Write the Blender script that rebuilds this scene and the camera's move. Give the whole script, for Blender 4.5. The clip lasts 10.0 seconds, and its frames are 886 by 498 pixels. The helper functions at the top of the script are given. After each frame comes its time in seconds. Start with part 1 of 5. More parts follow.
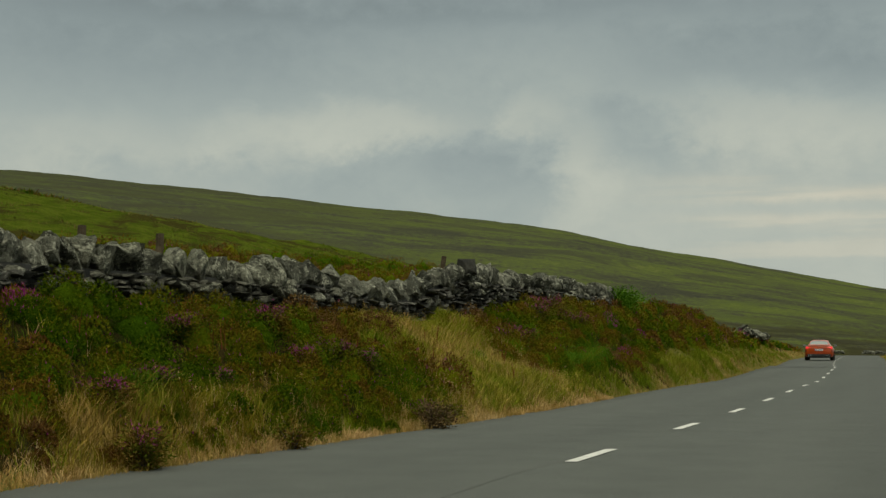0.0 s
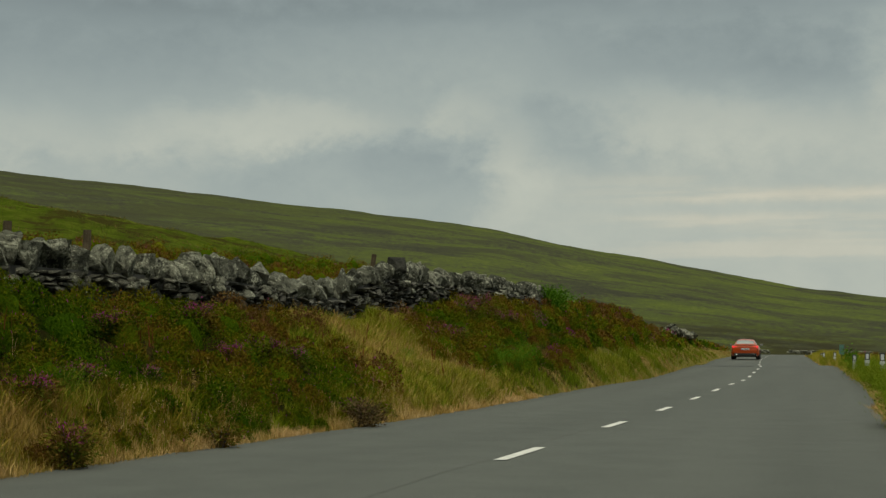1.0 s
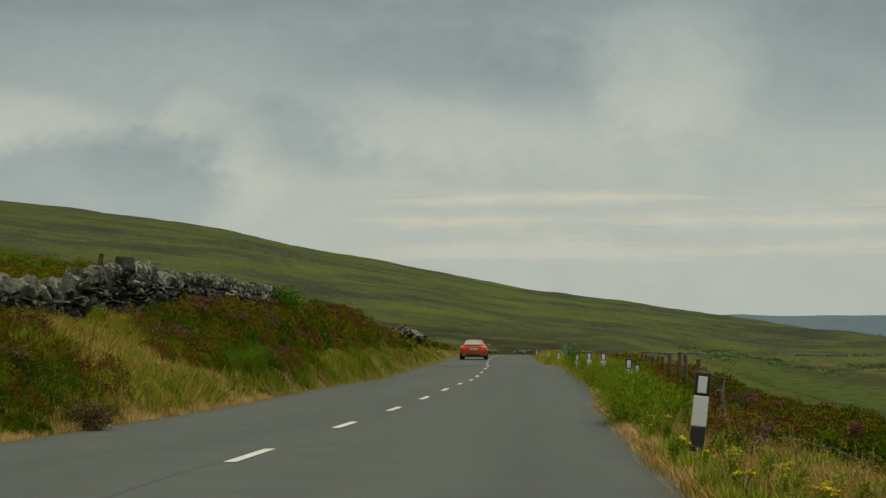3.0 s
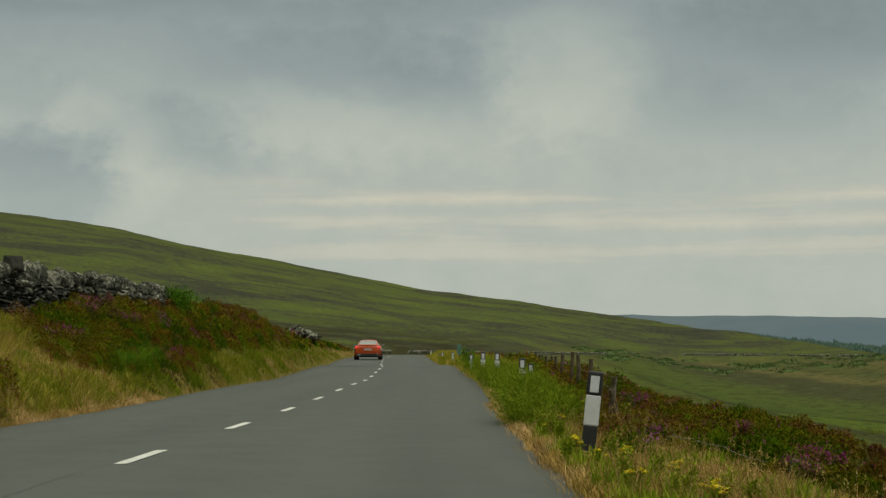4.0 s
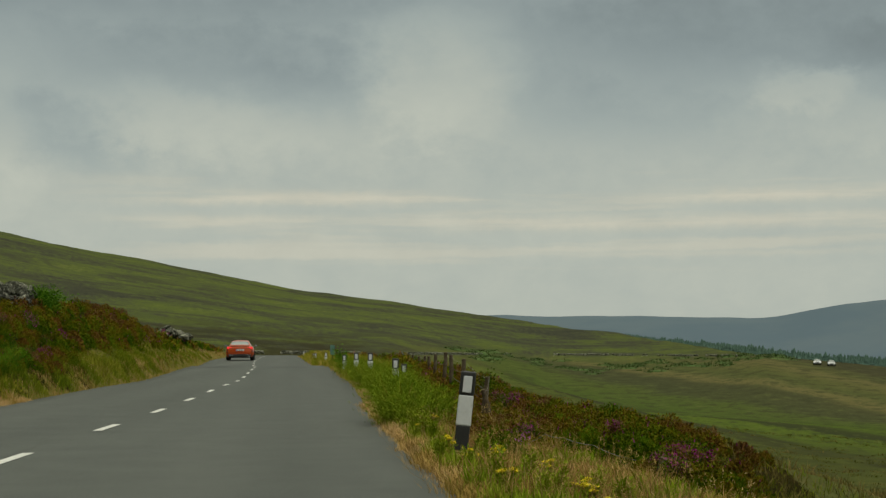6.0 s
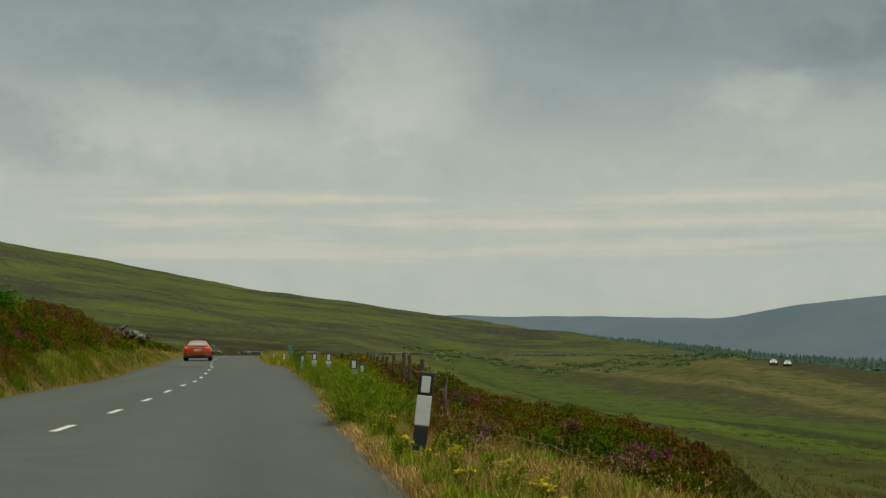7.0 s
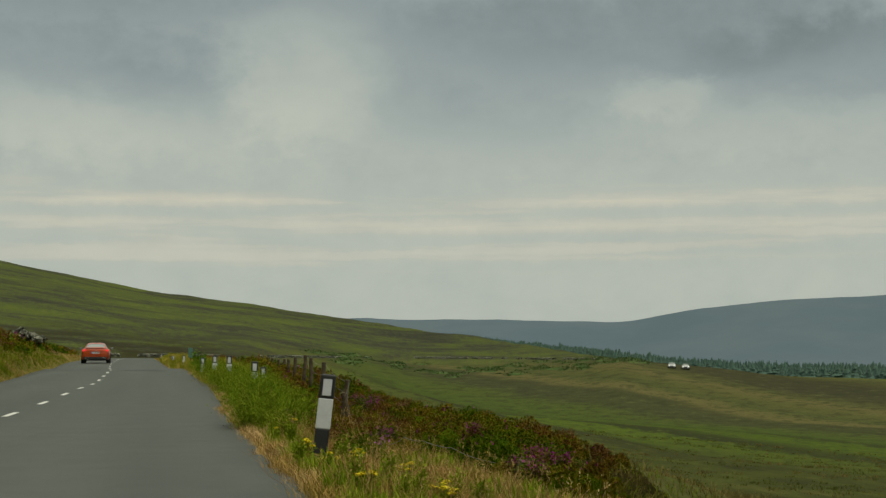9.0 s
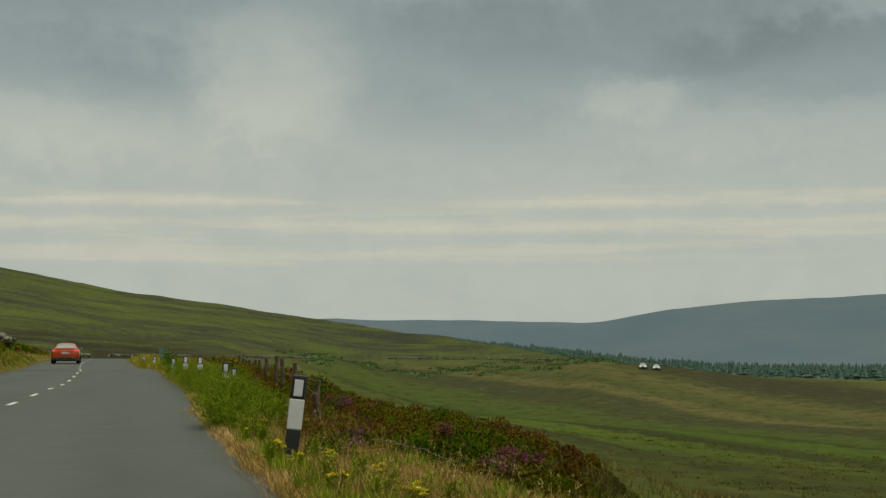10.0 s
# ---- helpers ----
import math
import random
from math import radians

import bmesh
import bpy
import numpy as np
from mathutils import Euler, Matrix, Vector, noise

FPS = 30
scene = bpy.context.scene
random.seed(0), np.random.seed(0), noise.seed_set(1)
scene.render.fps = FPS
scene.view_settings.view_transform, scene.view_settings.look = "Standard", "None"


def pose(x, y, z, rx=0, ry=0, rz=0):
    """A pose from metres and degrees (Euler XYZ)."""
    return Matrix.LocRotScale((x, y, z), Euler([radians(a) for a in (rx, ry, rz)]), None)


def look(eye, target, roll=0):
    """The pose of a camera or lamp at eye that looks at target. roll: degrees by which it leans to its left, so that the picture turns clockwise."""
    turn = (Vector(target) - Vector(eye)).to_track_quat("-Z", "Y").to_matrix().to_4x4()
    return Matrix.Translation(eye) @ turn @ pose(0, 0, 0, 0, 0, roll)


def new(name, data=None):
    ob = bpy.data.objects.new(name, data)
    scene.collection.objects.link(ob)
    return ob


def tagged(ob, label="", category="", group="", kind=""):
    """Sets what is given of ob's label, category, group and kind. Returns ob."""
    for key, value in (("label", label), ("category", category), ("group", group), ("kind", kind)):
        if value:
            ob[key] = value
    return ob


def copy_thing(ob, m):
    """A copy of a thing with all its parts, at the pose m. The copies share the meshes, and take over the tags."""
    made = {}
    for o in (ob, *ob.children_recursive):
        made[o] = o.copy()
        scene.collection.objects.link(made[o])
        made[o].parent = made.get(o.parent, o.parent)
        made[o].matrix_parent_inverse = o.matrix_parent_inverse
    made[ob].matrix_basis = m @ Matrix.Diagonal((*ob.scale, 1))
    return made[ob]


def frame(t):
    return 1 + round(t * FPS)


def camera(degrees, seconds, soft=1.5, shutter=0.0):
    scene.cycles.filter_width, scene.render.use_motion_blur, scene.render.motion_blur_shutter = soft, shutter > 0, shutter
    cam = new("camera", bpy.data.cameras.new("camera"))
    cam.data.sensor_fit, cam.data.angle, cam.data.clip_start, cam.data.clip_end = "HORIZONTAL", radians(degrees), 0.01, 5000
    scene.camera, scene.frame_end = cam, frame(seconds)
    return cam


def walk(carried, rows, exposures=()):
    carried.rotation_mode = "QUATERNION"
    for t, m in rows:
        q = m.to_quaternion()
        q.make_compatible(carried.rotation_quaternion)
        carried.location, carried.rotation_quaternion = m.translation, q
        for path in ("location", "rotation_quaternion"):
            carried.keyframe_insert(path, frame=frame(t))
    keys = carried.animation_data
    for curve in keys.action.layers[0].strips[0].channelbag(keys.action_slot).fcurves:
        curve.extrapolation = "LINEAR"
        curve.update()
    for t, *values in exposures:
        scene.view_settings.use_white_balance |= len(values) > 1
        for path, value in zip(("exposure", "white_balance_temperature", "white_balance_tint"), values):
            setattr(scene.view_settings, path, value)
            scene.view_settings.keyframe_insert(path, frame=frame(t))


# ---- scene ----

# ------------------------------------------------------------------ camera
EYE = 0.82
cam = camera(32.5, 10.0, soft=1.4)
PAN = [  # seconds, yaw, pitch, roll
    (0.0, 10.357, 3.985, 0.10), (0.5, 9.897, 3.945, 0.26), (1.0, 7.712, 3.930, 0.24), (1.5, 5.208, 3.948, 0.21),
    (2.0, 2.570, 3.968, 0.10), (2.5, 0.003, 3.981, 0.04), (4.0, -6.340, 3.984, -0.08), (4.5, -7.909, 3.987, -0.12),
    (5.0, -9.294, 3.993, -0.17), (5.5, -10.290, 3.993, -0.185), (7.0, -12.668, 3.986, -0.22),
    (7.5, -13.602, 4.008, -0.25), (8.0, -14.722, 4.024, -0.24), (8.5, -15.62, 4.07, -0.14),
    (9.0, -16.36, 4.09, -0.10), (9.5, -16.99, 4.10, -0.08), (10.0, -17.43, 4.11, -0.08)]
walk(cam, [(t, pose(0, 0, EYE, 90 + p, -r, y)) for t, y, p, r in PAN], exposures=[(0.0, 0.0)])

# ------------------------------------------------------------------ node helpers


class Nodes:
    """Small wrapper to write node trees as expressions."""

    def __init__(self, tree):
        self.tree = tree

    def put(self, value, socket):
        if isinstance(value, bpy.types.NodeSocket):
            self.tree.links.new(value, socket)
        elif value is not None:
            socket.default_value = value

    def math(self, op, a, b=None, c=None, clamp=False):
        n = self.tree.nodes.new("ShaderNodeMath")
        n.operation, n.use_clamp = op, clamp
        for k, v in enumerate((a, b, c)):
            self.put(v, n.inputs[k])
        return n.outputs[0]

    def noise(self, vector, scale, detail=4.0, rough=0.55, distort=0.0, kind="FBM"):
        n = self.tree.nodes.new("ShaderNodeTexNoise")
        n.noise_type = kind
        self.put(vector, n.inputs["Vector"])
        n.inputs["Scale"].default_value, n.inputs["Detail"].default_value = scale, detail
        n.inputs["Roughness"].default_value, n.inputs["Distortion"].default_value = rough, distort
        return n.outputs["Fac"]

    def ramp(self, fac, stops):
        n = self.tree.nodes.new("ShaderNodeValToRGB")
        els = n.color_ramp.elements
        while len(els) < len(stops):
            els.new(0.5)
        for e, (p, c) in zip(els, stops):
            e.position = p
            e.color = (*c, 1) if len(c) == 3 else c
        self.put(fac, n.inputs[0])
        return n.outputs[0]

    def mix(self, fac, a, b, blend="MIX"):
        n = self.tree.nodes.new("ShaderNodeMix")
        n.data_type, n.blend_type = "RGBA", blend
        for sock, v in ((n.inputs[0], fac), (n.inputs[6], a), (n.inputs[7], b)):
            if isinstance(v, tuple) and len(v) == 3:
                v = (*v, 1)
            self.put(v, sock)
        return n.outputs[2]

    def range(self, v, lo, hi, a=0.0, b=1.0, smooth=True):
        n = self.tree.nodes.new("ShaderNodeMapRange")
        n.interpolation_type = "SMOOTHSTEP" if smooth else "LINEAR"
        self.put(v, n.inputs[0])
        for k, x in enumerate((lo, hi, a, b)):
            n.inputs[k + 1].default_value = x
        return n.outputs[0]

    def combine(self, x, y, z):
        n = self.tree.nodes.new("ShaderNodeCombineXYZ")
        for k, v in enumerate((x, y, z)):
            self.put(v, n.inputs[k])
        return n.outputs[0]

    def split(self, v):
        n = self.tree.nodes.new("ShaderNodeSeparateXYZ")
        self.put(v, n.inputs[0])
        return n.outputs

    def position(self):
        return self.tree.nodes.new("ShaderNodeNewGeometry").outputs["Position"]

    def island(self):
        return self.tree.nodes.new("ShaderNodeNewGeometry").outputs["Random Per Island"]

    def object_coord(self):
        return self.tree.nodes.new("ShaderNodeTexCoord").outputs["Object"]

    def object_random(self):
        return self.tree.nodes.new("ShaderNodeObjectInfo").outputs["Random"]


# ------------------------------------------------------------------ overcast sky and light
world = bpy.data.worlds.new("overcast_sky")
scene.world = world
world.use_nodes = True
W = Nodes(world.node_tree)
back = world.node_tree.nodes["Background"]
x, y, z = W.split(world.node_tree.nodes.new("ShaderNodeTexCoord").outputs["Generated"])
az0 = W.math("MULTIPLY", W.math("ARCTAN2", x, y), 57.29578)
el0 = W.math("MULTIPLY", W.math("ARCSINE", W.math("MULTIPLY", z, 1.0, clamp=False)), 57.29578)
flat = W.combine(az0, W.math("MULTIPLY", el0, 1.35), 0.0)
flat_b = W.combine(az0, W.math("MULTIPLY", el0, 1.35), 7.3)
fine = W.math("SUBTRACT", W.noise(flat, 0.42, 8, 0.60, 0.3), 0.5)
puff = W.math("SUBTRACT", W.noise(flat_b, 1.15, 7, 0.62), 0.5)
warp_a = W.math("MULTIPLY_ADD", W.math("SUBTRACT", W.noise(flat_b, 0.20, 5, 0.60), 0.5), 4.6, W.math("MULTIPLY", puff, 1.5))
warp_e = W.math("MULTIPLY_ADD", fine, 2.3, W.math("MULTIPLY", puff, 0.9))
az, el = W.math("ADD", az0, warp_a), W.math("ADD", el0, warp_e)
tone = W.range(el, 5.0, 14.0, 0.485, 0.335)
CLOUDS = [  # bearing, height, half width, half height in degrees, softness of the edge, brightness
    (-23.0, 11.4, 6.0, 2.2, 0.8, -0.045), (-15.0, 11.2, 5.0, 1.6, 0.8, -0.025), (-24.0, 7.9, 2.6, 0.9, 0.7, 0.03), (-18.5, 8.0, 1.6, 0.9, 0.7, 0.05), (-13.8, 8.5, 3.2, 0.9, 0.6, 0.075), (-11.0, 6.0, 5.6, 2.0, 0.30, -0.070), (-8.6, 7.2, 2.6, 1.2, 0.35, -0.03),
    (-5.4, 7.2, 1.1, 2.2, 0.8, 0.07), (-7.2, 9.0, 0.9, 0.8, 0.7, 0.05), (-20.0, 6.2, 4.5, 1.0, 0.6, -0.035), (-3.7, 8.3, 3.0, 1.2, 0.50, -0.055), (-1.2, 7.2, 1.4, 0.6, 0.7, -0.035),
    (2.6, 11.2, 6.0, 1.3, 0.6, -0.04), (5.6, 9.9, 2.6, 1.0, 0.6, -0.035), (1.6, 8.7, 4.0, 1.2, 0.8, 0.05), (6.5, 8.0, 5.0, 1.2, 0.8, 0.025), (10.9, 10.8, 2.5, 2.3, 0.6, 0.085),
    (11.5, 8.6, 2.2, 0.9, 0.8, 0.03), (15.3, 9.8, 2.4, 1.4, 0.50, -0.02), (19.3, 9.3, 3.2, 1.3, 0.50, -0.03), (24.0, 12.2, 8.5, 1.8, 0.35, -0.06), (31.0, 10.8, 5.0, 1.6, 0.35, -0.06),
    (24.7, 9.7, 1.6, 0.8, 0.5, 0.05), (28.0, 8.4, 5.0, 0.9, 0.8, 0.02), (-14.0, 13.2, 12.0, 0.9, 0.4, -0.04), (-10.0, 10.8, 6.0, 1.0, 0.8, 0.02), (4.0, 13.4, 8.0, 0.7, 0.5, -0.03)]
for a, e, sa, se, soft_edge, amount in CLOUDS:
    u = W.math("DIVIDE", W.math("SUBTRACT", az, a), sa)
    v = W.math("DIVIDE", W.math("SUBTRACT", el, e), se)
    d = W.math("SQRT", W.math("ADD", W.math("MULTIPLY", u, u), W.math("MULTIPLY", v, v)))
    tone = W.math("ADD", tone, W.range(d, 1.0 + soft_edge, 1.0 - soft_edge, 0.0, amount))
tone = W.math("MULTIPLY_ADD", fine, 0.10, tone)
tone = W.math("MULTIPLY_ADD", W.math("MULTIPLY", puff, W.range(el0, 4.5, 7.5)), 0.07, tone)
# long warm streaks low over the horizon
streak = W.noise(W.combine(W.math("MULTIPLY", az0, 0.06), W.math("MULTIPLY", W.math("MULTIPLY_ADD", puff, 0.30, el0), 1.15), 2.0), 1.0, 3, 0.5)
streak = W.range(streak, 0.5, 0.68, 0.0, 0.55)
for height, depth, drift, much in ((5.9, 0.24, 31.0, 1.0), (4.95, 0.26, 47.0, 0.8), (3.75, 0.13, 63.0, 0.35)):
    ragged = W.noise(W.combine(W.math("MULTIPLY", az0, 0.10), W.math("MULTIPLY", el0, 1.4), drift), 1.0, 5, 0.6)
    u = W.math("DIVIDE", W.math("SUBTRACT", W.math("MULTIPLY_ADD", puff, 0.45, el0), height), depth)
    line = W.math("EXPONENT", W.math("MULTIPLY", W.math("MULTIPLY", u, u), -1.0))
    streak = W.math("MAXIMUM", streak, W.math("MULTIPLY", line, W.range(ragged, 0.30, 0.62, 0.0, much)))
low = W.math("MULTIPLY", W.range(el0, 2.8, 3.6), W.range(el0, 7.2, 6.2))
streak = W.math("MULTIPLY", W.math("MULTIPLY", streak, low), W.range(az0, -5.0, 3.0))
tone = W.math("MULTIPLY_ADD", streak, 0.085, tone)
# the overcast brightens towards the zenith
lift = W.range(el0, 18.0, 72.0, 0.0, 1.0)
tone = W.math("MULTIPLY_ADD", lift, 0.95, tone)
tint = W.ramp(W.range(tone, 0.26, 0.56), [(0.0, (0.835, 1.0, 1.0)), (0.5, (0.875, 1.0, 0.935)), (1.0, (0.95, 1.0, 0.855))])
tint = W.mix(streak, tint, (1.03, 1.0, 0.81))
tint = W.mix(lift, tint, (1.0, 1.0, 0.78))
grey = W.mix(1.0, tint, W.combine(tone, tone, tone), "MULTIPLY")
sky = world.node_tree.nodes.new("ShaderNodeTexSky")
sky.sky_type, sky.sun_disc, sky.sun_elevation, sky.sun_rotation = "NISHITA", False, radians(52), radians(150)
veil = W.mix(1.0, sky.outputs[0], (0.05, 0.05, 0.05), "MULTIPLY")
total = W.mix(0.04, grey, veil)
W.put(total, back.inputs["Color"])
back.inputs["Strength"].default_value = 1.0

sun = new("sun", bpy.data.lights.new("sun", "SUN"))
sun.data.energy, sun.data.angle, sun.data.color = 1.5, radians(18), (1.0, 0.96, 0.80)
sun.matrix_world = look((20, -34, 84), (0, 0, 0))

# ------------------------------------------------------------------ materials


def material(name, build, rough=0.85, bump=None, spec=0.3, metal=0.0):
    """A principled material; build(n) gives the colour socket, bump(n) a height socket with strength and depth."""
    m = bpy.data.materials.new(name)
    m.use_nodes = True
    n = Nodes(m.node_tree)
    b = m.node_tree.nodes["Principled BSDF"]
    n.put(build(n), b.inputs["Base Color"])
    b.inputs["Metallic"].default_value = metal
    b.inputs["Specular IOR Level"].default_value = spec
    n.put(rough(n) if callable(rough) else rough, b.inputs["Roughness"])
    if bump:
        h, strength, depth = bump(n)
        k = m.node_tree.nodes.new("ShaderNodeBump")
        k.inputs["Strength"].default_value, k.inputs["Distance"].default_value = strength, depth
        n.put(h, k.inputs["Height"])
        m.node_tree.links.new(k.outputs[0], b.inputs["Normal"])
    return m


def two(a, b, scale=3.0, fine=40.0, c=None, coord="object"):
    """Colour that drifts between a and b at a coarse and a fine scale, with an optional third colour in patches."""

    def build(n):
        v = n.object_coord() if coord == "object" else n.position()
        f = n.math("ADD", n.math("MULTIPLY", n.noise(v, scale, 4), 0.65), n.math("MULTIPLY", n.noise(v, fine, 3), 0.35))
        col = n.mix(n.range(f, 0.36, 0.64), (*a, 1), (*b, 1))
        if c:
            col = n.mix(n.range(n.noise(v, scale * 1.7, 5, 0.65), 0.56, 0.70), col, (*c, 1))
        return col

    return build


def leafy(stops, patch=0.5, amount=0.5):
    """Colour by leaf: a random pick from the stops, drifting in patches over the ground."""

    def build(n):
        p = n.noise(n.position(), patch, 3, 0.6)
        f = n.math("ADD", n.math("MULTIPLY", n.island(), 1 - amount), n.math("MULTIPLY", n.range(p, 0.36, 0.64), amount))
        return n.ramp(f, stops)

    return build


def cushion(stops):
    """Colour by bush, with a little change from sprig to sprig."""

    def build(n):
        a = n.tree.nodes.new("ShaderNodeAttribute")
        a.attribute_name = "bush_tone"
        f = n.math("ADD", n.math("MULTIPLY", a.outputs["Fac"], 0.90), n.math("MULTIPLY", n.island(), 0.10))
        return n.ramp(f, stops)

    return build


def asphalt_colour(n):
    v = n.position()
    x, y, z = n.split(v)
    # worn wheel tracks run along the road
    along = n.combine(n.math("MULTIPLY_ADD", y, -0.107, x), n.math("MULTIPLY", y, 0.04), 0.0)
    wide = n.noise(along, 0.9, 3, 0.5)
    grit = n.noise(v, 220.0, 2, 0.6)
    blotch = n.noise(v, 1.4, 5, 0.6)
    f = n.math("ADD", n.math("MULTIPLY", wide, 0.5), n.math("MULTIPLY", blotch, 0.5))
    col = n.mix(n.range(f, 0.30, 0.70), (0.050, 0.056, 0.051, 1), (0.078, 0.085, 0.077, 1))
    chips = n.noise(v, 48.0, 4, 0.7)
    col = n.mix(n.range(chips, 0.50, 0.36, 0.0, 0.55), col, (0.045, 0.048, 0.042, 1))
    return n.mix(n.range(grit, 0.50, 0.70, 0.0, 0.5), col, (0.16, 0.165, 0.15, 1))


ASPHALT = material("asphalt", asphalt_colour, 0.86, lambda n: (n.noise(n.position(), 160.0, 3, 0.7), 0.35, 0.006), 0.3)
TAR = material("tar_seam", two((0.052, 0.055, 0.048), (0.084, 0.088, 0.077), 1.2, 20, (0.086, 0.09, 0.078), "world"), 0.8)
TAR_DARK = material("fresh_tar", two((0.030, 0.032, 0.030), (0.050, 0.052, 0.048), 3, 40, None, "world"), 0.7)
PAINT_LINE = material("worn_line_paint", two((0.62, 0.62, 0.59), (0.50, 0.50, 0.47), 8, 120, (0.30, 0.30, 0.28), "world"), 0.7)
# soil kept near black: shade in the gaps between bushes painted in
SOIL = material("verge_soil", two((0.014, 0.014, 0.004), (0.034, 0.026, 0.008), 1.6, 30, (0.018, 0.028, 0.004), "world"), 0.95,
                lambda n: (n.noise(n.position(), 14.0, 5, 0.7), 0.8, 0.06), 0.0)


def moor_colour(n):
    v = n.position()
    x, y, z = n.split(v)
    r = n.math("SQRT", n.math("ADD", n.math("MULTIPLY", x, x), n.math("MULTIPLY", y, y)))
    bearing = n.math("ARCTAN2", x, y)
    # long bands that follow the contours of the hillside, and tussocks
    bands = n.noise(n.combine(n.math("MULTIPLY", bearing, 6.0), n.math("MULTIPLY", r, 0.011), 0.0), 1.0, 6, 0.62, 0.6)
    patches = n.noise(v, 0.018, 5, 0.62, 0.6)
    tussock = n.noise(n.combine(n.math("MULTIPLY", x, 0.55), n.math("MULTIPLY", y, 0.35), n.math("MULTIPLY", z, 0.5)), 1.0, 6, 0.65)
    fine_grass = n.noise(v, 2.2, 4, 0.6)
    streaks = n.noise(n.combine(n.math("MULTIPLY", bearing, 30.0), n.math("MULTIPLY", r, 0.036), 4.0), 1.0, 8, 0.70, 0.5)
    speck = n.noise(n.combine(n.math("MULTIPLY", bearing, 260.0), n.math("MULTIPLY", r, 0.085), 1.0), 1.0, 6, 0.75)
    f = n.math("ADD", n.math("MULTIPLY", bands, 0.30), n.math("MULTIPLY", speck, 0.28))
    f = n.math("ADD", f, n.math("MULTIPLY", tussock, 0.14))
    across = n.noise(n.combine(n.math("MULTIPLY", bearing, 13.0), n.math("MULTIPLY", r, 0.085), 21.0), 1.0, 8, 0.68, 0.4)
    near_far = n.range(r, 270.0, 420.0)
    mixed = n.math("ADD", n.math("MULTIPLY", streaks, near_far), n.math("MULTIPLY", across, n.math("SUBTRACT", 1.0, near_far)))
    f = n.math("ADD", f, n.math("MULTIPLY", mixed, 0.28))
    f = n.math("ADD", f, n.math("MULTIPLY", n.math("SUBTRACT", patches, 0.5), 0.12))
    col = n.ramp(n.range(f, 0.41, 0.60, smooth=False), [(0.0, (0.038, 0.039, 0.032)), (0.25, (0.052, 0.055, 0.037)), (0.45, (0.068, 0.079, 0.034)),
                                         (0.72, (0.086, 0.108, 0.029)), (1.0, (0.116, 0.130, 0.044))])
    # broad patches of heather and of grazed green, broken at their edges
    drift = n.noise(n.combine(n.math("MULTIPLY", bearing, 11.0), n.math("MULTIPLY", r, 0.021), 33.0), 1.0, 8, 0.66, 0.8)
    drift = n.math("MULTIPLY_ADD", n.math("SUBTRACT", speck, 0.5), 0.22, drift)
    col = n.mix(n.range(drift, 0.53, 0.60, 0.0, 0.62), col, (0.044, 0.045, 0.034, 1))
    col = n.mix(n.range(drift, 0.46, 0.38, 0.0, 0.5), col, (0.092, 0.120, 0.026, 1))
    # a belt of dark heather along the foot of the hill
    foot = n.math("MULTIPLY", n.range(r, 215.0, 250.0), n.range(r, 420.0, 290.0))
    foot = n.math("MULTIPLY", n.math("MULTIPLY", foot, n.range(bearing, 0.20, 0.12)), n.range(streaks, 0.40, 0.56))
    col = n.mix(n.math("MULTIPLY", foot, 0.85), col, (0.034, 0.030, 0.018, 1))
    # the western shoulder of the hill carries more heather
    west = n.math("MULTIPLY", n.range(bearing, -0.10, -0.34), n.range(bands, 0.40, 0.58))
    col = n.mix(n.math("MULTIPLY", west, 0.70), col, (0.044, 0.044, 0.030, 1))
    # bleached grass on the valley side
    pale = n.math("MULTIPLY", n.range(bearing, 0.14, 0.24), n.range(n.noise(n.combine(n.math("MULTIPLY", bearing, 7.0), n.math("MULTIPLY", r, 0.02), 9.0), 1.0, 6, 0.66), 0.42, 0.56))
    pale = n.math("MULTIPLY", n.math("MULTIPLY", pale, n.range(r, 190.0, 280.0)), n.range(r, 480.0, 330.0))
    col = n.mix(n.math("MULTIPLY", pale, 0.5), col, (0.155, 0.130, 0.040, 1))
    # old field strips, rushes and wet hollows that run across the valley floor
    strip = n.noise(n.combine(n.math("MULTIPLY", bearing, 7.0), n.math("MULTIPLY", r, 0.03), 15.0), 1.0, 6, 0.66, 0.5)
    q = n.math("MULTIPLY_ADD", n.math("SUBTRACT", strip, 0.5), 20.0, x)
    dapple = n.noise(n.combine(n.math("MULTIPLY", bearing, 90.0), n.math("MULTIPLY", r, 0.16), 5.0), 1.0, 6, 0.72)
    q = n.math("MULTIPLY_ADD", n.math("SUBTRACT", dapple, 0.5), 13.0, q)
    rows = [(22, (0.080, 0.076, 0.028)), (33, (0.074, 0.092, 0.022)), (36, (0.034, 0.034, 0.020)), (40, (0.036, 0.040, 0.020)), (43, (0.074, 0.108, 0.018)), (52, (0.078, 0.112, 0.018)), (55, (0.032, 0.038, 0.018)), (59, (0.040, 0.050, 0.018)), (62, (0.070, 0.104, 0.018)),
            (72, (0.066, 0.096, 0.018)), (76, (0.038, 0.050, 0.018)), (82, (0.060, 0.088, 0.020)), (96, (0.066, 0.086, 0.024)), (102, (0.054, 0.060, 0.028)), (114, (0.058, 0.060, 0.030)), (118, (0.128, 0.112, 0.046)), (122, (0.112, 0.104, 0.042)),
            (127, (0.070, 0.080, 0.030)), (135, (0.092, 0.094, 0.034)), (143, (0.118, 0.106, 0.044)), (150, (0.074, 0.078, 0.032)), (160, (0.052, 0.050, 0.030)), (190, (0.046, 0.044, 0.028))]
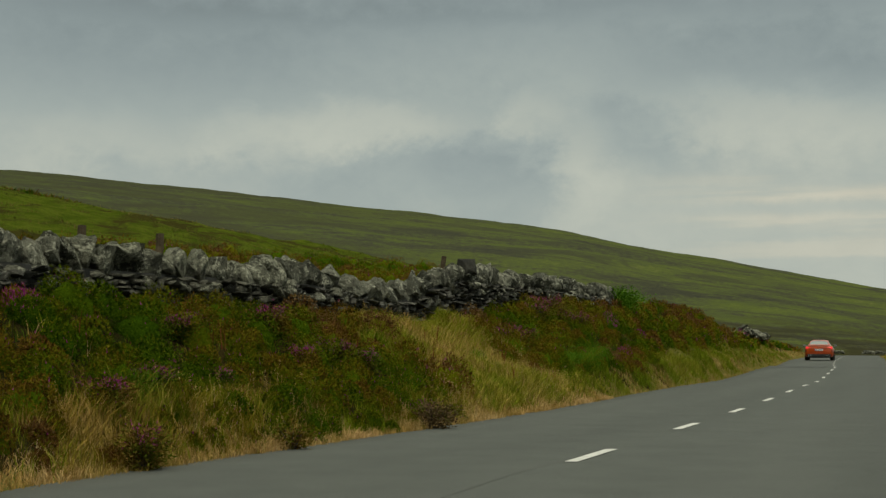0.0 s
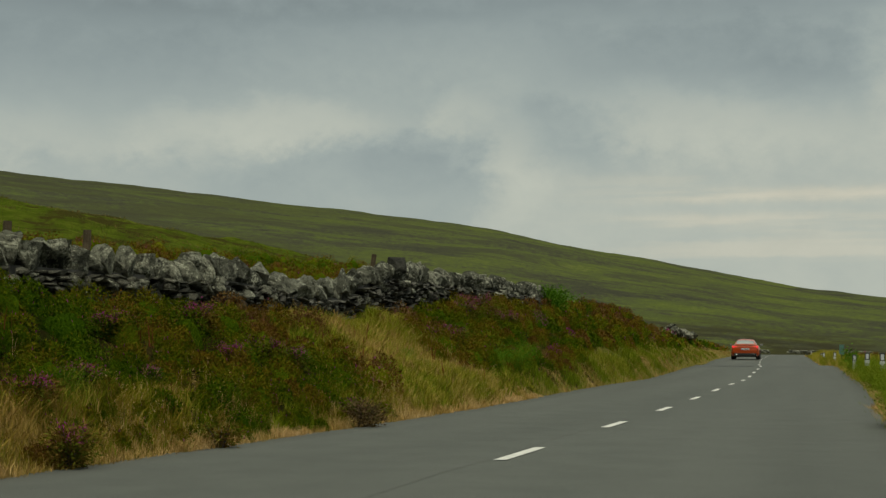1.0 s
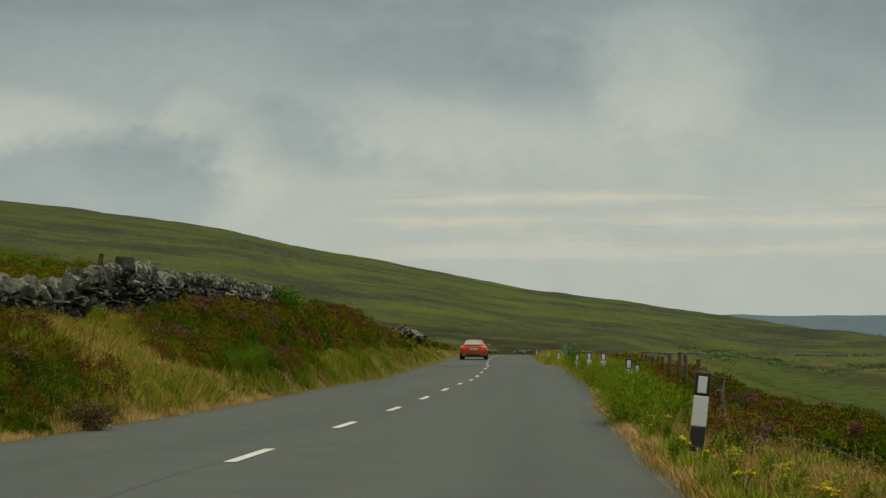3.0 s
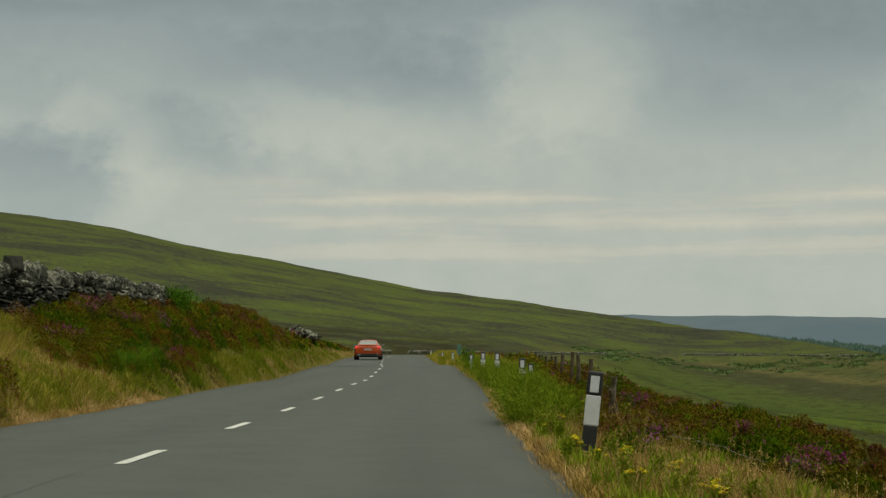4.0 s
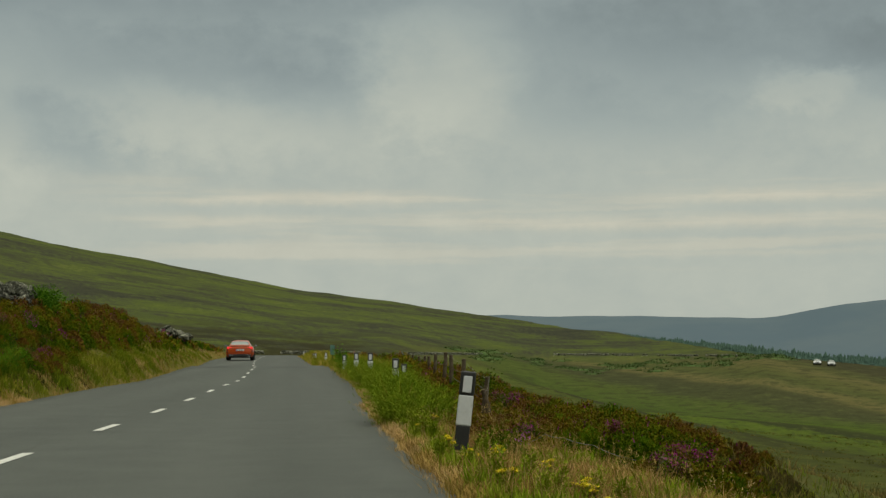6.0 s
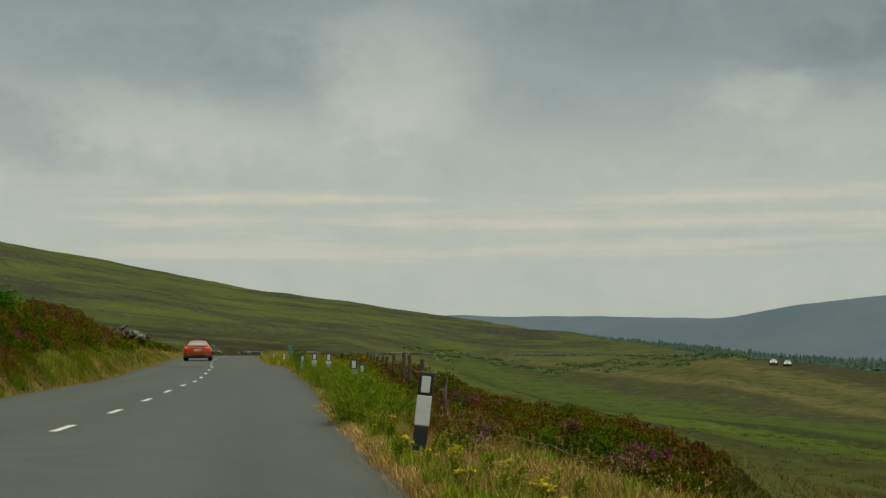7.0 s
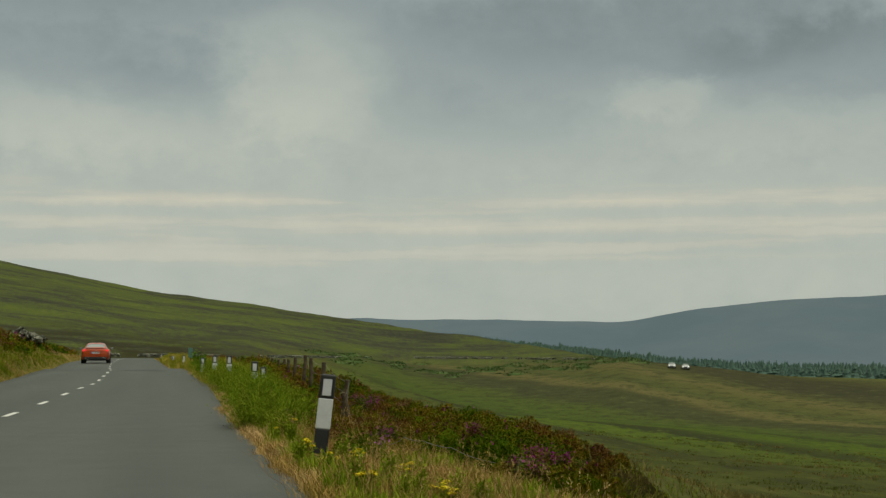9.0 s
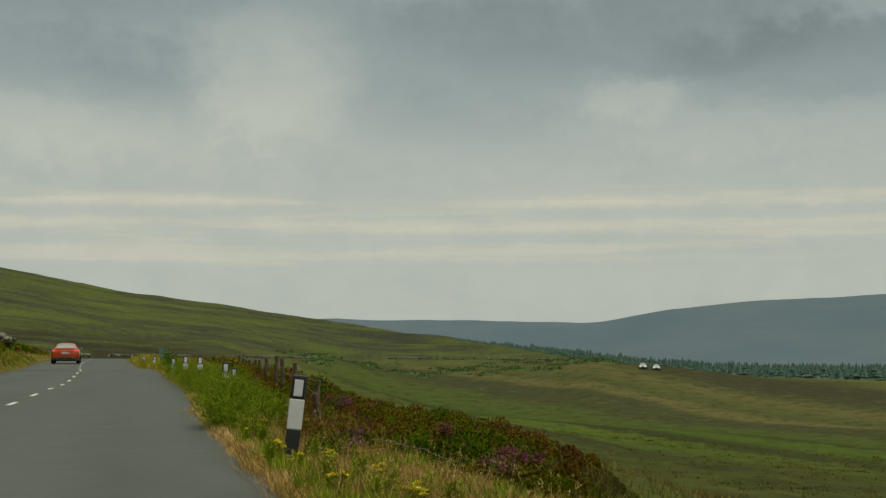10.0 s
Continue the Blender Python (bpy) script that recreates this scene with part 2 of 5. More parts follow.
    bands_v = n.ramp(n.range(q, 22.0, 190.0, smooth=False), [((a - 22) / 168.0, c) for a, c in rows])
    valley = n.math("MULTIPLY", n.range(bearing, 0.17, 0.25), n.math("MULTIPLY", n.range(q, 215.0, 180.0), n.range(r, 480.0, 400.0)))
    valley = n.math("MULTIPLY", valley, n.range(x, 14.0, 30.0))
    col = n.mix(n.math("MULTIPLY", valley, 0.93), col, bands_v)
    col = n.mix(n.math("MULTIPLY", valley, n.range(dapple, 0.49, 0.60, 0.0, 0.55)), col, (0.036, 0.040, 0.022, 1))
    col = n.mix(n.math("MULTIPLY", valley, n.range(dapple, 0.46, 0.36, 0.0, 0.45)), col, (0.108, 0.112, 0.040, 1))
    # rough grass close to the road, in patches and tussocks
    rough = n.math("ADD", n.math("MULTIPLY", n.noise(v, 0.22, 6, 0.66), 0.6), n.math("MULTIPLY", tussock, 0.4))
    near_col = n.ramp(n.range(rough, 0.36, 0.64, smooth=False), [(0.0, (0.034, 0.034, 0.018)), (0.35, (0.048, 0.054, 0.020)), (0.7, (0.066, 0.076, 0.022)), (1.0, (0.092, 0.084, 0.032))])
    col = n.mix(n.range(r, 60.0, 130.0), near_col, col)
    return n.mix(n.range(fine_grass, 0.35, 0.7, 0.0, 0.4), col, (0.034, 0.038, 0.014, 1))


MOOR = material("moorland_grass", moor_colour, 0.95, lambda n: (n.noise(n.position(), 0.5, 6, 0.7), 0.7, 0.5), 0.0)
THATCH = material("dry_thatch", two((0.090, 0.088, 0.018), (0.165, 0.128, 0.042), 2.2, 40, (0.06, 0.09, 0.012), "world"), 0.95,
                  lambda n: (n.noise(n.position(), 20.0, 5, 0.7), 0.9, 0.04), 0.0)


def pasture_colour(n):
    """Bright grazed green with drifts of brown heather and moss."""
    v = n.position()
    x, y, z = n.split(v)
    along = n.combine(n.math("MULTIPLY", x, 0.30), n.math("MULTIPLY", y, 0.12), 0.0)
    green = n.mix(n.range(n.noise(v, 1.6, 5, 0.65), 0.36, 0.64), (0.060, 0.090, 0.008, 1), (0.100, 0.128, 0.014, 1))
    drift = n.math("ADD", n.math("MULTIPLY", n.noise(along, 1.0, 6, 0.66), 0.7), n.math("MULTIPLY", n.noise(v, 1.1, 5, 0.7), 0.3))
    col = n.mix(n.range(drift, 0.49, 0.56), green, (0.052, 0.048, 0.012, 1))
    return n.mix(n.range(n.noise(v, 5.0, 4, 0.7), 0.55, 0.70, 0.0, 0.6), col, (0.034, 0.036, 0.010, 1))


PASTURE = material("pasture", pasture_colour, 0.95, lambda n: (n.noise(n.position(), 1.5, 7, 0.75), 1.0, 0.4), 0.0)
# blue-grey haze of distance painted into the hill colour
FAR_HILL = material("hazy_far_moor", lambda n: n.mix(n.range(n.noise(n.position(), 0.004, 5, 0.6), 0.35, 0.65), (0.092, 0.126, 0.156, 1), (0.106, 0.138, 0.162, 1)), 1.0, None, 0.0)


def stone_colour(vector, pick, size, dark, light, lichen, much):
    """Slate from dark to light by stone, with crevice shade painted as black blotches and pale lichen at two sizes."""

    def build(n):
        v, r = vector(n), pick(n)
        f = n.math("ADD", n.math("MULTIPLY", r, 0.6), n.math("MULTIPLY", n.noise(v, size * 0.8, 4, 0.6), 0.4))
        col = n.mix(n.range(f, 0.2, 0.8), (*dark, 1), (*light, 1))
        col = n.mix(n.range(n.noise(v, size * 1.9, 6, 0.7), 0.50, 0.40, 0.0, 0.75), col, (0.022, 0.022, 0.018, 1))
        blot = n.math("ADD", n.math("MULTIPLY", n.noise(v, size, 5, 0.6), 0.55), n.math("MULTIPLY", n.noise(v, size * 5, 5, 0.7), 0.45))
        return n.mix(n.range(blot, much, much + 0.07), col, (*lichen, 1))

    return build


STONE = material("lichened_slate", stone_colour(Nodes.object_coord, Nodes.object_random, 2.6, (0.060, 0.062, 0.044), (0.225, 0.226, 0.168), (0.48, 0.48, 0.37), 0.515), 0.9,
                 lambda n: (n.noise(n.object_coord(), 3.4, 9, 0.72), 1.0, 0.20), 0.12)
STONE_REST = material("weathered_slate", stone_colour(Nodes.position, Nodes.island, 6.0, (0.054, 0.056, 0.042), (0.195, 0.196, 0.150), (0.42, 0.42, 0.33), 0.52), 0.9,
                      lambda n: (n.noise(n.position(), 8.0, 9, 0.72), 1.0, 0.14), 0.12)
# lower courses: dark wet slate, with shade between the stones painted in
SLATE = material("dark_shaded_slate", stone_colour(Nodes.object_coord, Nodes.object_random, 2.2, (0.022, 0.022, 0.016), (0.105, 0.102, 0.078), (0.38, 0.38, 0.31), 0.565), 0.9,
                 lambda n: (n.noise(n.object_coord(), 12.0, 6, 0.7), 0.8, 0.03), 0.15)
SLATE_REST = material("dark_shaded_slate_rest", stone_colour(Nodes.position, Nodes.island, 7.0, (0.022, 0.022, 0.018), (0.100, 0.097, 0.082), (0.31, 0.31, 0.27), 0.56), 0.9,
                      lambda n: (n.noise(n.position(), 20.0, 6, 0.7), 0.8, 0.03), 0.15)
DARK_BLOCK = material("black_weathered_slate", two((0.018, 0.018, 0.015), (0.044, 0.043, 0.035), 3.0, 25, (0.085, 0.085, 0.07)), 0.9, lambda n: (n.noise(n.object_coord(), 9.0, 7, 0.72), 1.0, 0.06), 0.12)
# wall core kept dark: shade in the gaps between stones painted in
CORE = material("shade_dark_wall_core", two((0.022, 0.022, 0.020), (0.05, 0.05, 0.045), 6, 30, None, "world"), 0.95)
HEATHER_BUSH = material("heather_bush_sprigs", cushion([(0.0, (0.030, 0.070, 0.003)), (0.22, (0.068, 0.110, 0.004)), (0.40, (0.118, 0.120, 0.006)), (0.56, (0.146, 0.098, 0.009)),
                                              (0.74, (0.126, 0.064, 0.014)), (0.88, (0.112, 0.052, 0.020)), (1.0, (0.20, 0.135, 0.045))]), 0.9,
                        lambda n: (n.noise(n.position(), 38.0, 5, 0.75), 1.0, 0.035), 0.0)
RUSH = material("rush_bushes", two((0.060, 0.102, 0.034), (0.086, 0.124, 0.042), 0.25, 3.0, (0.105, 0.112, 0.050), "world"), 0.95, None, 0.0)
HEATHER = material("heather_sprigs", leafy([(0.0, (0.030, 0.070, 0.005)), (0.25, (0.056, 0.096, 0.008)), (0.42, (0.090, 0.098, 0.010)), (0.58, (0.115, 0.084, 0.014)),
                                            (0.75, (0.130, 0.066, 0.020)), (0.9, (0.088, 0.086, 0.012)), (1.0, (0.18, 0.125, 0.036))], 0.75, 0.62), 0.9, None, 0.0)
BLOOM = material("heather_bloom", leafy([(0.0, (0.17, 0.020, 0.085)), (0.5, (0.29, 0.036, 0.18)), (1.0, (0.17, 0.045, 0.06))], 0.8, 0.4), 0.9, None, 0.0)
PINK = material("pink_petals", leafy([(0.0, (0.42, 0.10, 0.36)), (1.0, (0.55, 0.20, 0.50))], 3.0, 0.3), 0.8, None, 0.1)
GREEN = material("green_grass", leafy([(0.0, (0.080, 0.125, 0.006)), (0.4, (0.130, 0.165, 0.010)), (0.75, (0.180, 0.185, 0.017)), (1.0, (0.26, 0.215, 0.045))], 0.5, 0.55), 0.85, None, 0.0)
TUSSOCK = material("tussock_grass", leafy([(0.0, (0.070, 0.085, 0.018)), (0.35, (0.105, 0.110, 0.022)), (0.65, (0.140, 0.115, 0.034)), (1.0, (0.200, 0.145, 0.060))], 0.16, 0.6), 0.9, None, 0.0)
GOLD = material("yellow_grass", leafy([(0.0, (0.095, 0.160, 0.008)), (0.35, (0.19, 0.205, 0.014)), (0.65, (0.32, 0.265, 0.036)), (1.0, (0.50, 0.36, 0.12))], 0.8, 0.55), 0.9, None, 0.0)
STRAW = material("bleached_verge_grass", leafy([(0.0, (0.20, 0.155, 0.028)), (0.3, (0.35, 0.225, 0.066)), (0.65, (0.49, 0.315, 0.125)), (1.0, (0.62, 0.44, 0.23))], 0.9, 0.55), 0.9, None, 0.0)
OCHRE = material("ochre_grass", leafy([(0.0, (0.090, 0.095, 0.006)), (0.35, (0.165, 0.135, 0.012)), (0.7, (0.26, 0.175, 0.035)), (1.0, (0.40, 0.26, 0.09))], 0.7, 0.5), 0.9, None, 0.0)
BLUSH = material("pink_brown_seed_grass", leafy([(0.0, (0.24, 0.140, 0.040)), (0.5, (0.37, 0.225, 0.075)), (1.0, (0.46, 0.30, 0.13))], 0.8, 0.4), 0.9, None, 0.0)
RUST = material("rust_red_stalks", leafy([(0.0, (0.10, 0.030, 0.012)), (1.0, (0.19, 0.065, 0.025))], 1.0, 0.4), 0.9, None, 0.0)
BROWN = material("dead_brown_twigs", leafy([(0.0, (0.07, 0.048, 0.022)), (0.6, (0.12, 0.082, 0.038)), (1.0, (0.18, 0.13, 0.06))], 3.0, 0.3), 0.9, None, 0.0)
DRY = material("dry_grass", leafy([(0.0, (0.15, 0.135, 0.022)), (0.35, (0.28, 0.20, 0.052)), (0.7, (0.40, 0.27, 0.10)), (1.0, (0.54, 0.40, 0.19))], 0.5, 0.45), 0.9, None, 0.0)
FERN = material("bright_leaves", leafy([(0.0, (0.036, 0.100, 0.006)), (0.5, (0.070, 0.165, 0.010)), (1.0, (0.12, 0.22, 0.018))], 2.0, 0.3), 0.75, None, 0.0)
WEED = material("weed_leaves", leafy([(0.0, (0.066, 0.120, 0.006)), (0.5, (0.130, 0.190, 0.010)), (1.0, (0.22, 0.26, 0.024))], 1.5, 0.35), 0.8, None, 0.0)
LIME = material("lime_green_leaves", leafy([(0.0, (0.105, 0.175, 0.008)), (0.5, (0.185, 0.250, 0.014)), (1.0, (0.29, 0.32, 0.035))], 1.5, 0.35), 0.8, None, 0.0)
RAGWORT = material("yellow_petals", leafy([(0.0, (0.46, 0.36, 0.01)), (1.0, (0.62, 0.50, 0.02))], 2.0, 0.2), 0.8, None, 0.1)
WOOD = material("weathered_grey_wood", two((0.060, 0.044, 0.026), (0.11, 0.085, 0.055), 5, 60, (0.035, 0.028, 0.018)), 0.9,
                lambda n: (n.noise(n.object_coord(), 45.0, 4, 0.6), 0.6, 0.01), 0.1)
WIRE = material("rusty_wire", two((0.14, 0.125, 0.10), (0.20, 0.19, 0.165), 8, 60), 0.7, None, 0.2, 0.0)
WHITE = material("white_plastic", two((0.52, 0.53, 0.54), (0.60, 0.61, 0.61), 4, 30, (0.42, 0.42, 0.38)), 0.5, None, 0.4)
REFLECT = material("reflector_panel", two((0.52, 0.54, 0.57), (0.60, 0.61, 0.63), 6, 90), 0.3, None, 0.5)
BLACK = material("black_plastic", two((0.016, 0.016, 0.017), (0.024, 0.024, 0.023), 5, 50, (0.036, 0.032, 0.026)), 0.55, None, 0.4)
# needle green paled and blued: distance haze painted in
CONIFER = material("hazy_conifer_needles", leafy([(0.0, (0.062, 0.108, 0.088)), (1.0, (0.084, 0.134, 0.104))], 0.02, 0.5), 0.95, None, 0.0)
BARK = material("bark", two((0.05, 0.038, 0.026), (0.10, 0.08, 0.06), 6, 40), 0.95)

# ------------------------------------------------------------------ lie of the land
rng = np.random.default_rng(4)
LATTICE = rng.random((256, 256))


def vnoise(x, y):
    """Smooth value noise, 0 to 1."""
    x, y = np.asarray(x, float), np.asarray(y, float)
    i, j = np.floor(x).astype(int), np.floor(y).astype(int)
    u, v = x - i, y - j
    u, v = u * u * (3 - 2 * u), v * v * (3 - 2 * v)
    g = lambda a, b: LATTICE[a % 256, b % 256]
    return (g(i, j) * (1 - u) + g(i + 1, j) * u) * (1 - v) + (g(i, j + 1) * (1 - u) + g(i + 1, j + 1) * u) * v


def fbm(x, y, octaves=4):
    total, amp, norm = 0.0, 1.0, 0.0
    for k in range(octaves):
        total, norm = total + amp * vnoise(x * 2 ** k + 17 * k, y * 2 ** k + 31 * k), norm + amp
        amp *= 0.5
    return total / norm


def step(a, b, v):
    u = np.clip((np.asarray(v, float) - a) / (b - a), 0, 1)
    return u * u * (3 - 2 * u)


def curve(v, xs, ys, soft):
    """Piecewise line through a few stations, rounded off."""
    offs = np.linspace(-1, 1, 9) * soft
    return sum(np.interp(np.asarray(v, float) + o, xs, ys) for o in offs) / len(offs)


def centre(y):
    """The road's centre line."""
    return curve(y, (-80, 0, 36, 47, 70, 85, 100, 180, 300, 420), (-11.0, -2.43, 1.60, 2.86, 5.0, 5.95, 7.1, 14.3, 30.0, 62.0), 3.0)


def road_z(y):
    """The road's height: level, a low crest, a dip and a long rise."""
    return curve(y, (-80, 8, 17, 22, 28, 33, 38, 49, 54, 60, 65, 70, 76, 83, 92, 104, 133, 180, 260, 420), (0, 0.005, -0.015, -0.034, -0.03, -0.01, 0.03, 0.04, 0.10, 0.175, 0.25, 0.29, 0.32, 0.21, 0.33, 0.50, 0.68, 0.83, 0.3, -2.0), 2.5)


def left_half(y):
    return curve(y, (0, 18, 30, 100), (2.8, 2.8, 3.1, 3.1), 3)


RIGHT_HALF = 3.30


def bank_top(y):
    """Height of the bank over the road at the foot of the dry-stone wall."""
    return curve(y, (-60, 22, 27, 35, 50, 62, 78, 110, 150, 200), (1.26, 1.28, 1.42, 1.82, 2.12, 2.30, 1.66, 1.30, 0.65, 0.25), 3)


def hill_rise(b):
    """Angle of the long hill's ridge by bearing, in degrees."""
    return curve(b, (-70, -26.7, -14.3, -5.8, -2.6, 5.9, 12.2, 16.7, 24, 27, 29, 34, 60), (7.8, 6.7, 5.58, 4.68, 3.97, 2.34, 1.5, 0.88, -0.15, -0.45, -0.75, -0.9, -1.0), 0.8)


def ridge_range(b):
    """How far off the brow lies, by bearing."""
    return np.interp(b, (-40, 8, 14, 23, 40), (1100, 1100, 900, 400, 400))


def ground_z(x, y):
    x, y = np.asarray(x, float), np.asarray(y, float)
    r, b = np.hypot(x, y), np.degrees(np.arctan2(x, y))
    yc = np.clip(y, -80, 420)
    d, zr = x - centre(yc), road_z(yc)
    lump = (fbm(x * 0.8, y * 0.8, 4) - 0.5) * 0.42
    # left: bank, shelf with the wall, rising field
    wl = left_half(yc)
    up = -d - wl
    bank = bank_top(yc) * (0.22 * step(0.0, 0.5, up) + 0.78 * step(0.1, 3.0, up)) + lump * step(0.1, 0.9, up)
    field = 0.194 * np.clip(up - 3.4, 0, 36) - 0.10 * np.clip(up - 42, 0, 60)
    left = zr + bank + field + (fbm(x * 0.12, y * 0.12, 4) - 0.5) * 1.0 * step(6, 16, up)
    # right: verge, heather shoulder, fall to the valley
    out = d - RIGHT_HALF
    shoulder = -0.12 * step(0.15, 0.8, out) + 0.34 * step(34, 50, y) * step(0.1, 0.9, out) - 0.30 * step(4, 14, 18 - y) * step(1.0, 3.0, out)
    brow = 3.3 - 1.3 * step(14.6, 12.0, y)
    fall = -0.32 * np.clip(out - brow, 0, 14) - 0.075 * np.clip(out - brow - 14, 0, 60)
    right = zr + shoulder + lump * 0.35 * step(0.1, 0.8, out) + fall * (1 - 0.6 * step(60, 160, y) * step(34, 16, out))
    near = np.where(up > 0, left, np.where(out > 0, right, zr - 0.06))
    near = np.where((up <= 0) & (out <= 0), zr - 0.06 * step(0, 0.25, np.minimum(-up, -out)), near)
    # far: valley floor and the long hill
    floor_z = np.interp(b, (-40, 0, 9, 15, 40), (3.0, 0.9, -0.5, -8.5, -9.5))
    rr = ridge_range(b)
    ridge = np.tan(np.radians(hill_rise(b))) * rr + EYE
    k = np.clip((r - 230) / (rr - 230), 0, 1)
    face = np.where(ridge > floor_z, (ridge - floor_z), 0) * (0.75 * k + 0.25 * step(0, 1, k))
    far = floor_z + face + (fbm(x * 0.012, y * 0.012, 5) - 0.5) * (0.8 + 8.0 * k * step(300, 900, rr)) - np.clip(r - rr, 0, 4000) * 0.03
    w = step(140, 260, r)
    return near * (1 - w) + far * w


def mesh_object(name, verts, faces, mat, smooth=False):
    """A mesh object from arrays: verts (n, 3), faces (m, 3 or 4)."""
    verts, faces = np.asarray(verts, np.float32), np.asarray(faces, np.int32)
    me = bpy.data.meshes.new(name)
    n, k = faces.shape
    me.vertices.add(len(verts))
    me.vertices.foreach_set("co", verts.ravel())
    me.loops.add(n * k)
    me.loops.foreach_set("vertex_index", faces.ravel())
    me.polygons.add(n)
    me.polygons.foreach_set("loop_start", np.arange(0, n * k, k, dtype=np.int32))
    me.polygons.foreach_set("use_smooth", np.full(n, smooth))
    for m in mat if isinstance(mat, (list, tuple)) else (mat,):
        me.materials.append(m)
    me.update(calc_edges=True)
    return new(name, me)


def grid_faces(rows, cols, wrap=False):
    i, j = np.meshgrid(np.arange(rows - 1), np.arange(cols if wrap else cols - 1), indexing="ij")
    a, b = i * cols + j, i * cols + (j + 1) % cols
    return np.stack([a, b, b + cols, a + cols], -1).reshape(-1, 4)


# one sheet of ground, out to the horizon
bearings = np.radians(np.r_[np.arange(-180, -36, 6), np.arange(-36, 36, 0.24), np.arange(36, 180, 6)])
radii = [0.4]
while radii[-1] < 4800:
    radii.append(radii[-1] + max(0.14, 0.0145 * radii[-1]))
radii = np.array(radii)
R, B = np.meshgrid(radii, bearings, indexing="ij")
GX, GY = R * np.sin(B), R * np.cos(B)
GZ = ground_z(GX, GY)
gv = np.stack([GX, GY, GZ], -1).reshape(-1, 3)
gf = grid_faces(len(radii), len(bearings), True)[:, ::-1]
ground = mesh_object("ground", gv, gf, [MOOR, SOIL, PASTURE, THATCH], True)
mid = gv[gf].mean(1)
dm = mid[:, 0] - centre(np.clip(mid[:, 1], -80, 420))
verge = (dm > -6.6 + 0.8 * (vnoise(mid[:, 0] * 0.5, mid[:, 1] * 0.5) - 0.5)) & (dm < 7.0) & (mid[:, 1] > -40) & (mid[:, 1] < 150)
jit = 0.5 * (vnoise(mid[:, 0] * 2.0, mid[:, 1] * 2.0) - 0.5)
foot_l = -dm - left_half(mid[:, 1])
thatch = ((dm > 0) & (dm < 4.0 + 0.48 * np.clip(13 - mid[:, 1], 0, 9) + jit)) | ((foot_l < 0.26 + jit) & (dm < 0)) | ((np.abs(mid[:, 1] - 23.0 - 1.08 * (foot_l - 0.3)) < 1.7 + jit) & (dm < 0)) | ((mid[:, 1] > 40) & (foot_l < 1.4 + jit) & (dm < 0))
pasture = (dm <= -6.6) & (dm > -46) & ~verge & (np.hypot(mid[:, 0], mid[:, 1]) < 200)
ground.data.polygons.foreach_set("material_index", np.where(verge & thatch, 3, verge + 2 * pasture).astype(np.int32))
tagged(ground, "open moorland of rough green grass and brown heather", "ground", kind="structure")

# far moor on the other side of the valley, haze painted into its colour
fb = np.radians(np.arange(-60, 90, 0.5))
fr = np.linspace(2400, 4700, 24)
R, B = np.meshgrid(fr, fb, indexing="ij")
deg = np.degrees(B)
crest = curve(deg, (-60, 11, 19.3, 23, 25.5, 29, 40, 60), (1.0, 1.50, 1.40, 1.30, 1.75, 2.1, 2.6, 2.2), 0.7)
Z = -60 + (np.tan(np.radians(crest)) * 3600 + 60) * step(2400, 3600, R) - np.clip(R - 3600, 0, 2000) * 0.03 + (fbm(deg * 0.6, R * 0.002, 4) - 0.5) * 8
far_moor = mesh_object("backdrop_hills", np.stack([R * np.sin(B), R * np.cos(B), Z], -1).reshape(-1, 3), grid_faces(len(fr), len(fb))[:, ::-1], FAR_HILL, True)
tagged(far_moor, "distant moorland hills across the valley, blue-grey haze in their colour", "hills", kind="structure")

# ------------------------------------------------------------------ road


def ribbon(name, ys, lo, hi, lift, mat, cols=2, skirt=0.0):
    """A strip that lies along the road; lo and hi are offsets from the centre line, at each station."""
    ys = np.asarray(ys, float)
    t = np.linspace(0, 1, cols)
    off = np.asarray(lo)[:, None] * (1 - t) + np.asarray(hi)[:, None] * t + 0 * ys[:, None]
    X = centre(ys)[:, None] + off
    Zs = road_z(ys)[:, None] + lift + 0 * X
    Zs = Zs + 0.012 * (1 - np.clip(np.abs(off) / 3.3, 0, 1) ** 2)
    if skirt:
        X = np.c_[X[:, :1] - 0.02, X, X[:, -1:] + 0.02]
        Zs = np.c_[Zs[:, :1] - skirt, Zs, Zs[:, -1:] - skirt]
    Y = np.repeat(ys[:, None], X.shape[1], 1)
    return mesh_object(name, np.stack([X, Y, Zs], -1).reshape(-1, 3), grid_faces(*X.shape), mat, True)


ys = np.r_[np.arange(-60, 40, 0.25), np.arange(40, 120, 0.5), np.arange(120, 330, 1.5)]
edge_l = -left_half(ys) + (fbm(ys * 0.9, ys * 0 + 3, 4) - 0.5) * 0.22
edge_r = RIGHT_HALF + 0.03 + curve(ys, (0, 8, 14, 20, 27, 40), (0.0, -0.08, -0.14, -0.16, -0.04, 0.0), 1.5) + (fbm(ys * 0.6, ys * 0 + 9, 4) - 0.5) * 0.09
road = ribbon("road", ys, edge_l, edge_r, 0.0, ASPHALT, 13, 0.06)
tagged(road, "worn grey asphalt country road with broken white centre line", "road", kind="structure")
PITCH = 5.65
for k in range(-3, 34):
    y0 = 11.6 + PITCH * k
    s = np.linspace(y0, y0 + 1.68, 7)
    if y0 > 185:
        break
    dash = ribbon("line_dash", s, s * 0 - 0.050, s * 0 + 0.050, 0.006, PAINT_LINE, 2)
    dash.parent = road
s = np.arange(-20, 62, 0.4)
wob = (fbm(s * 0.5, s * 0 + 5, 3) - 0.5) * 0.10
seam = ribbon("tar_seam", s, -0.10 + wob, -0.0945 + wob, 0.004, TAR, 2)
seam.parent = road
